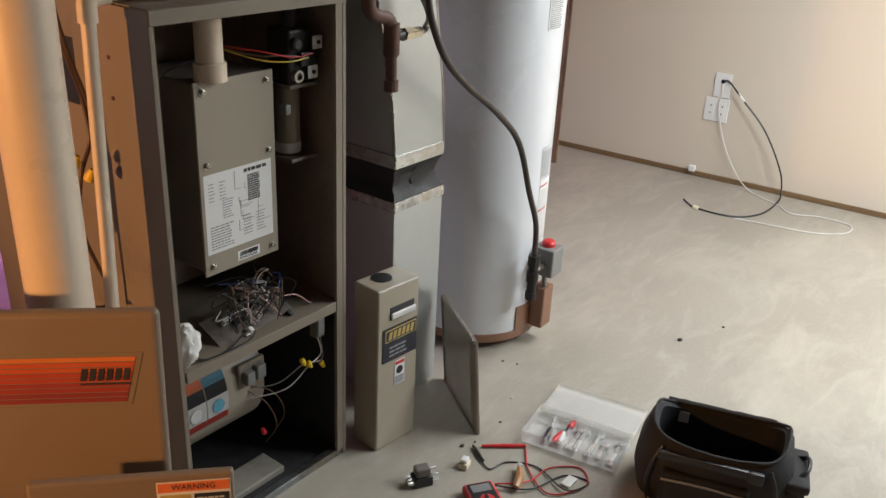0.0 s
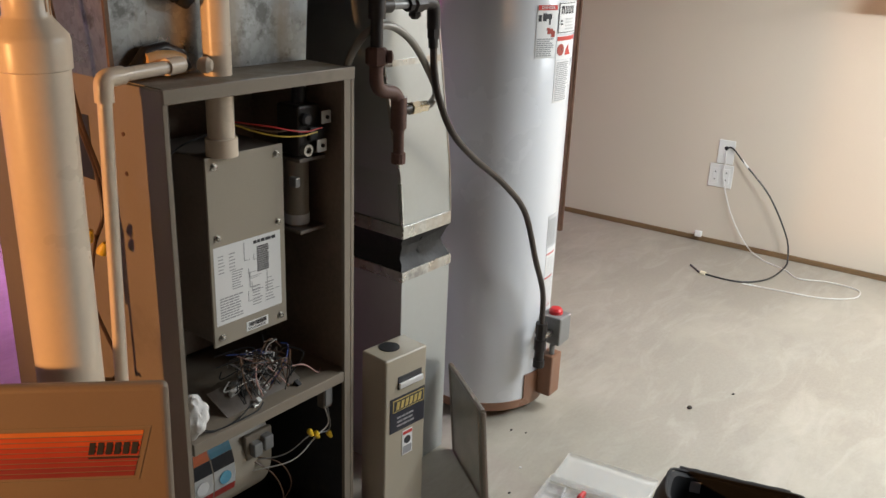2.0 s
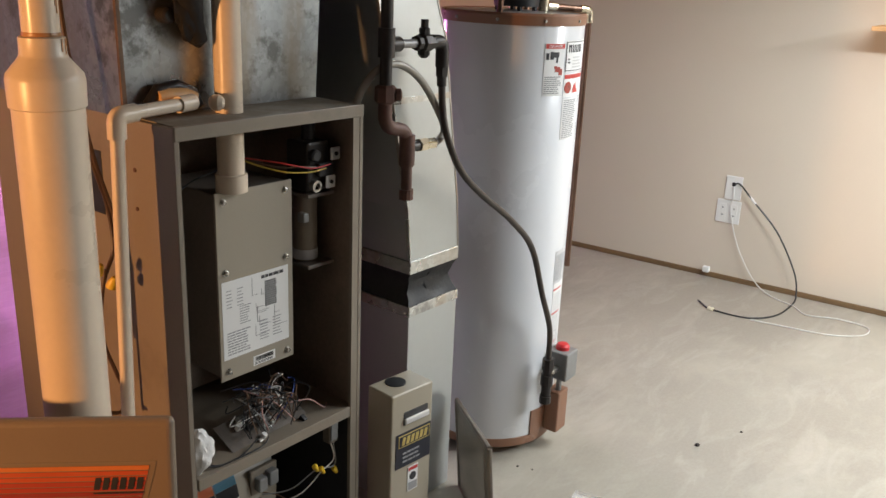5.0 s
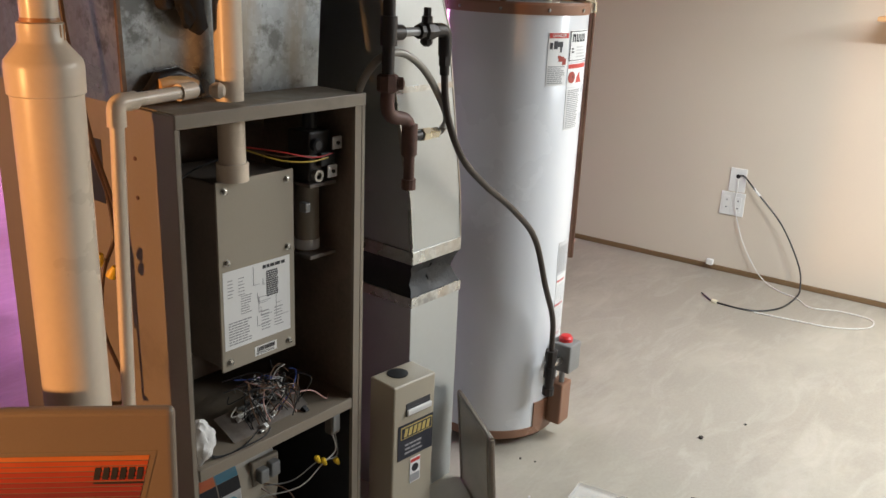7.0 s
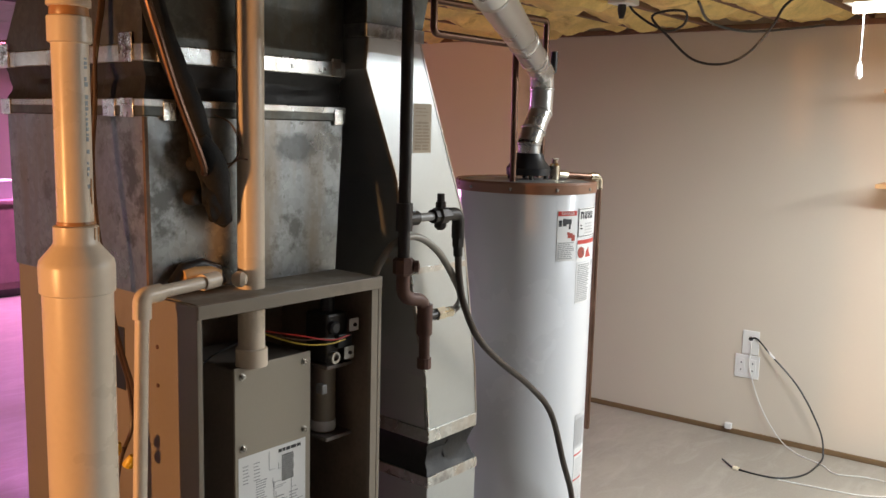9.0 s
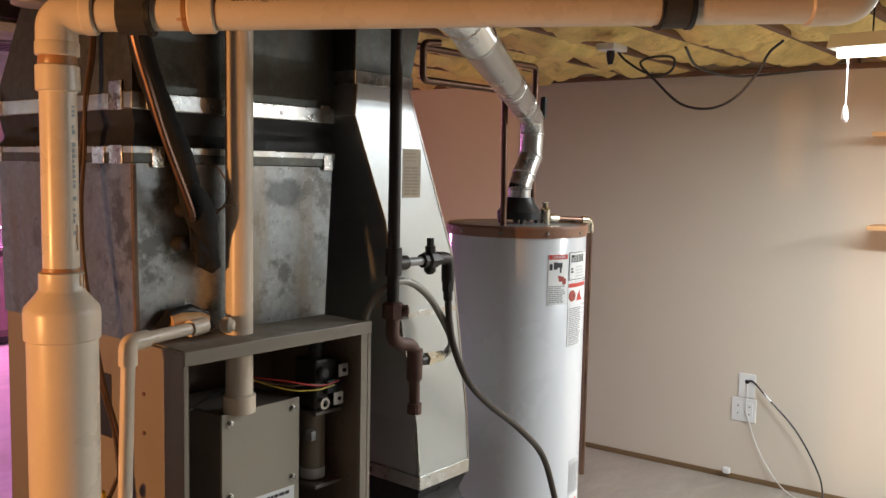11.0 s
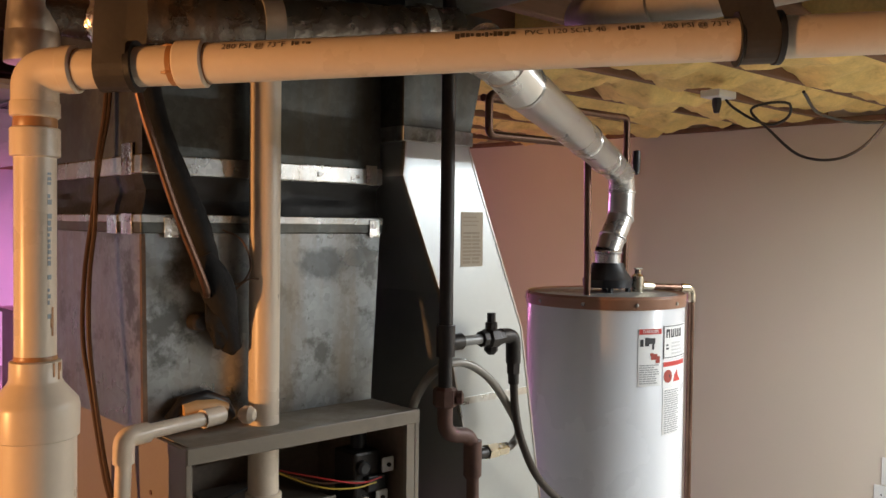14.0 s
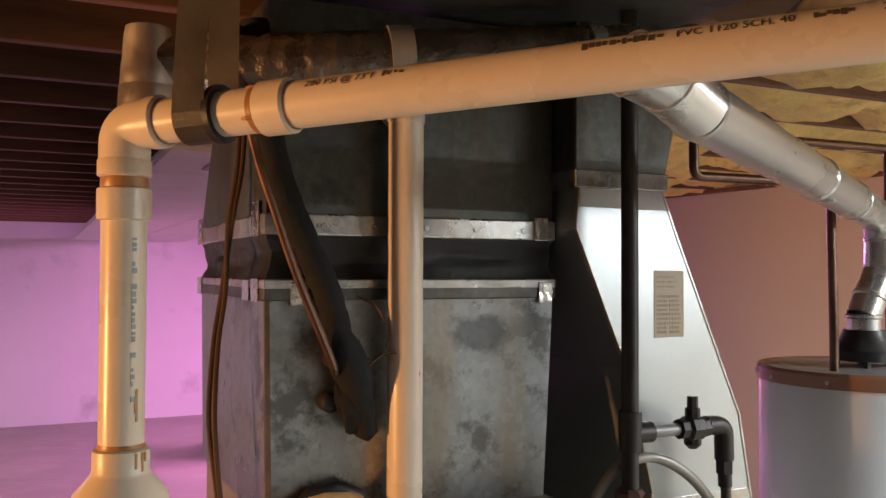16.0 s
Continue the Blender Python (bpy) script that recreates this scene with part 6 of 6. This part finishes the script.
def shelf(y1, z, label):
    s = thing("wall_shelf", east(y1 - 0.4, 0.1, z), 4.1, label, "shelf", "wall shelves")
    part("board", moved(box(-0.24, y1 - 0.8, z, -0.001, y1, z + 0.022, 0.003), EAST), PINE, s)
    for y in (y1 - 0.14, y1 - 0.66):
        part("bracket", moved(prism([(-0.20, z - 0.001), (-0.002, z - 0.001), (-0.002, z - 0.15), (-0.015, z - 0.15), (-0.02, z - 0.03)], y, y + 0.012), EAST), WHITEP, s)
    return s


shelf(-1.585, 1.455, "narrow pine shelf on the beige wall")
shelf(-1.585, 1.910, "upper narrow pine shelf on the beige wall")

# cord looped along the joists
wire("extension_cord", [(3.6, 2.39, 2.235), (3.6, 2.36, 2.19), (3.6, 2.324, 2.16), (3.6, 2.26, 2.121), (3.62, 2.20, 2.10), (3.64, 2.15, 2.125), (3.62, 2.138, 2.169), (3.58, 2.20, 2.172), (3.58, 2.26, 2.15), (3.6, 2.20, 2.08), (3.6, 2.09, 1.985), (3.6, 1.971, 1.962), (3.6, 1.87, 2.00), (3.6, 1.789, 2.091), (3.6, 1.75, 2.16), (3.6, 1.70, 2.20)], 0.005, WIRES["black"], None, "black extension cord looped below the joists", "cord", 8, 8)
wire("ceiling_cable", [(3.65, 2.10, 2.21), (3.9, 2.15, 2.16), (4.2, 2.10, 2.15), (4.5, 1.98, 2.19), (4.7, 1.93, 2.22)], 0.006, WIRES["black"], None, "dark cable stapled under the joists", "cord", 8, 8)
ca = thing("cord_plug", (3.55, 2.38, 2.2), 0, "white adaptor with a black plug under the joists", "plug")
part("adaptor", box(3.50, 2.34, 2.205, 3.62, 2.42, 2.232, 0.004), WHITEP, ca)
part("plug", lathe([(0.016, 2.205), (0.018, 2.185), (0.010, 2.15)], (3.55, 2.38, 0), 10), BLACK, ca, "", True)


# ---- refrigerant lines and thermostat wires ----
wire("copper_line", [(1.220, 2.17, 2.16), (1.276, 2.17, 1.945), (1.305, 2.17, 1.857), (1.345, 2.17, 1.744), (1.400, 2.17, 1.614), (1.412, 2.18, 1.585)], 0.0075, COPPER, None, "thin bare copper refrigerant line", "pipe", 8, 10)
wire("insulated_line", [(1.280, 2.212, 2.16), (1.318, 2.212, 1.93), (1.374, 2.212, 1.791), (1.411, 2.212, 1.710), (1.438, 2.212, 1.61)], [0.024 + 0.005 * noise.noise((k * 0.6, 1.0, 0)) for k in range(33)], FOAM, None, "black foam-insulated refrigerant line", "pipe", 8, 14)
wire("pipe_wrap", [(1.410, 2.20, 1.66), (1.440, 2.195, 1.60), (1.462, 2.20, 1.54), (1.480, 2.205, 1.465)], [0.02 + 0.018 * math.sin(math.pi * min(1, k / 14)) * (1 - 0.04 * k) if k < 18 else 0.004 for k in range(19)], FOAM, None, "loose black wrap round the refrigerant lines", "pipe wrap", 6, 14)
crumpled("torn_wrap", (1.452, 2.20, 1.555), 0.040, FOAM, "torn black plastic wrap hanging on the refrigerant lines", "pipe wrap", 11, (0.75, 0.4, 1.7))
for pts in (
    [(1.300, 2.36, 2.16), (1.297, 2.36, 1.96), (1.280, 2.36, 1.85), (1.262, 2.36, 1.72), (1.246, 2.35, 1.62), (1.236, 2.33, 1.50), (1.244, 2.31, 1.40), (1.262, 2.30, 1.26), (1.272, 2.29, 1.20), (1.290, 2.29, 1.13), (1.290, 2.28, 1.04), (1.262, 2.27, 0.99)],
    [(1.288, 2.35, 2.16), (1.286, 2.35, 1.96), (1.270, 2.35, 1.84), (1.266, 2.35, 1.72), (1.252, 2.34, 1.62), (1.244, 2.32, 1.50), (1.250, 2.30, 1.38), (1.268, 2.29, 1.24), (1.300, 2.28, 1.08), (1.262, 2.28, 0.97), (1.246, 2.28, 0.90), (1.245, 2.28, 0.83)],
    [(1.262, 2.27, 1.00), (1.246, 2.27, 0.92), (1.244, 2.27, 0.84), (1.266, 2.27, 0.76), (1.284, 2.27, 0.70), (1.274, 2.27, 0.655), (1.236, 2.26, 0.668), (1.20, 2.25, 0.675)],
):
    wire("thermostat_wire", pts, 0.0046, WIRES["dark"], None, "brown thermostat wire hanging beside the furnace", "wire", 8, 8, "thermostat wires")
for x, z in ((1.226, 1.000), (1.256, 0.964)):
    solo("wire_nut", lathe([(0.006, 0), (0.012, 0.004), (0.012, 0.014), (0.006, 0.03)], (x, 2.245, z), 10, axis=(0.2, -0.3, 0.8)), YELP, "yellow wire nut on the thermostat wires", "wire nut", "wire nuts", smooth=True)
for pts in ([(1.40, 2.215, 1.70), (1.43, 2.20, 1.63), (1.48, 2.185, 1.605), (1.505, 2.18, 1.64), (1.49, 2.19, 1.69), (1.46, 2.21, 1.71)], [(1.42, 2.215, 1.66), (1.45, 2.20, 1.58), (1.50, 2.175, 1.615), (1.545, 2.165, 1.60), (1.555, 2.165, 1.57), (1.53, 2.18, 1.555)]):
    wire("loop_wire", pts, 0.002, WIRES["brown"], None, "thin brown wire looped round the intake pipe", "wire", 8, 6, "loop wires")


# ---- foil ducts overhead ----
def flex(name, points, r, label, seed):
    pts = smooth_path(points, 24)
    rs = [r * (1 + 0.03 * math.sin(k * 1.7) + 0.03 * noise.noise((k * 0.3, seed, 0))) for k in range(len(pts))]
    return solo(name, tube(pts, rs, 24), FLEX, label, "duct", smooth=True)


FD = flex("foil_duct", [(1.235, 2.22, 2.082), (1.45, 2.115, 2.090), (1.75, 2.045, 2.115), (1.89, 2.015, 2.128)], 0.050, "horizontal foil-faced round duct", 1)
part("tape_band", tube([(1.475, 2.109, 2.092), (1.512, 2.100, 2.095)], 0.0565, 24), PVCD, FD, "pale tape band", True)
part("tape_band", tube([(1.80, 2.034, 2.119), (1.825, 2.029, 2.121)], 0.0565, 24), FOIL, FD, "", True)
fd = thing("foil_elbow", (1.120, 2.24, 1.99), 0, "upright shiny foil-covered duct elbow", "duct")
part("collar", tube([(1.120, 2.24, 1.990), (1.120, 2.24, 2.040), (1.120, 2.24, 2.043)], [0.0455, 0.0435, 0.0415], 32), FOILD, fd, "", True)
part("stub", tube([(1.120, 2.24, 2.040), (1.120, 2.24, 2.075), (1.120, 2.24, 2.078), (1.120, 2.24, 2.120), (1.120, 2.24, 2.135)], [0.0425, 0.0405, 0.0395, 0.0370, 0.0345], 32), FOILD, fd, "", True)
part("neck", tube([(1.120, 2.24, 2.085), (1.18, 2.235, 2.085), (1.25, 2.218, 2.083)], [0.036, 0.042, 0.047], 28), FLEX, fd, "crumpled foil neck", True)
crumpled("foil_scrap", (1.222, 2.195, 2.075), 0.042, FOIL, "crumpled foil tape at the duct joint", "foil", 5, (0.7, 0.7, 1.3))

# ---- purple room beyond ----
wc = thing("far_cabinet", (3.6, 9.1, 0), 0, "dark painted low cabinet against the far side", "cabinet")
part("body", box(3.0, 8.85, 0.08, 4.1, 9.35, 0.88, 0.01), PURPLE, wc)
part("top", box(2.96, 8.81, 0.881, 4.14, 9.39, 0.92, 0.006), PURPLE, wc)
for x in (3.02, 3.56):
    part("door", box(x, 8.83, 0.14, x + 0.5, 8.848, 0.84, 0.006), PURPLE, wc)
part("plinth", box(3.05, 8.9, 0.0, 4.05, 9.3, 0.08), BLACK, wc)
for k, (x, m) in enumerate(((3.2, WHITEP), (3.45, BLUEINK), (3.75, WHITEP), (3.95, GREYP))):
    tb = thing("storage_tub", (x, 9.05, 0.921), 0, "small plastic tub on the far cabinet", "tub", "storage tubs")
    part("tub", hexa([(x - 0.07, 8.98, 0.921), (x + 0.07, 8.98, 0.921), (x + 0.07, 9.12, 0.921), (x - 0.07, 9.12, 0.921)], [(x - 0.09, 8.96, 1.08), (x + 0.09, 8.96, 1.08), (x + 0.09, 9.14, 1.08), (x - 0.09, 9.14, 1.08)]), m, tb)
    part("lid", box(x - 0.095, 8.955, 1.081, x + 0.095, 9.145, 1.10, 0.004), WHITEP, tb)
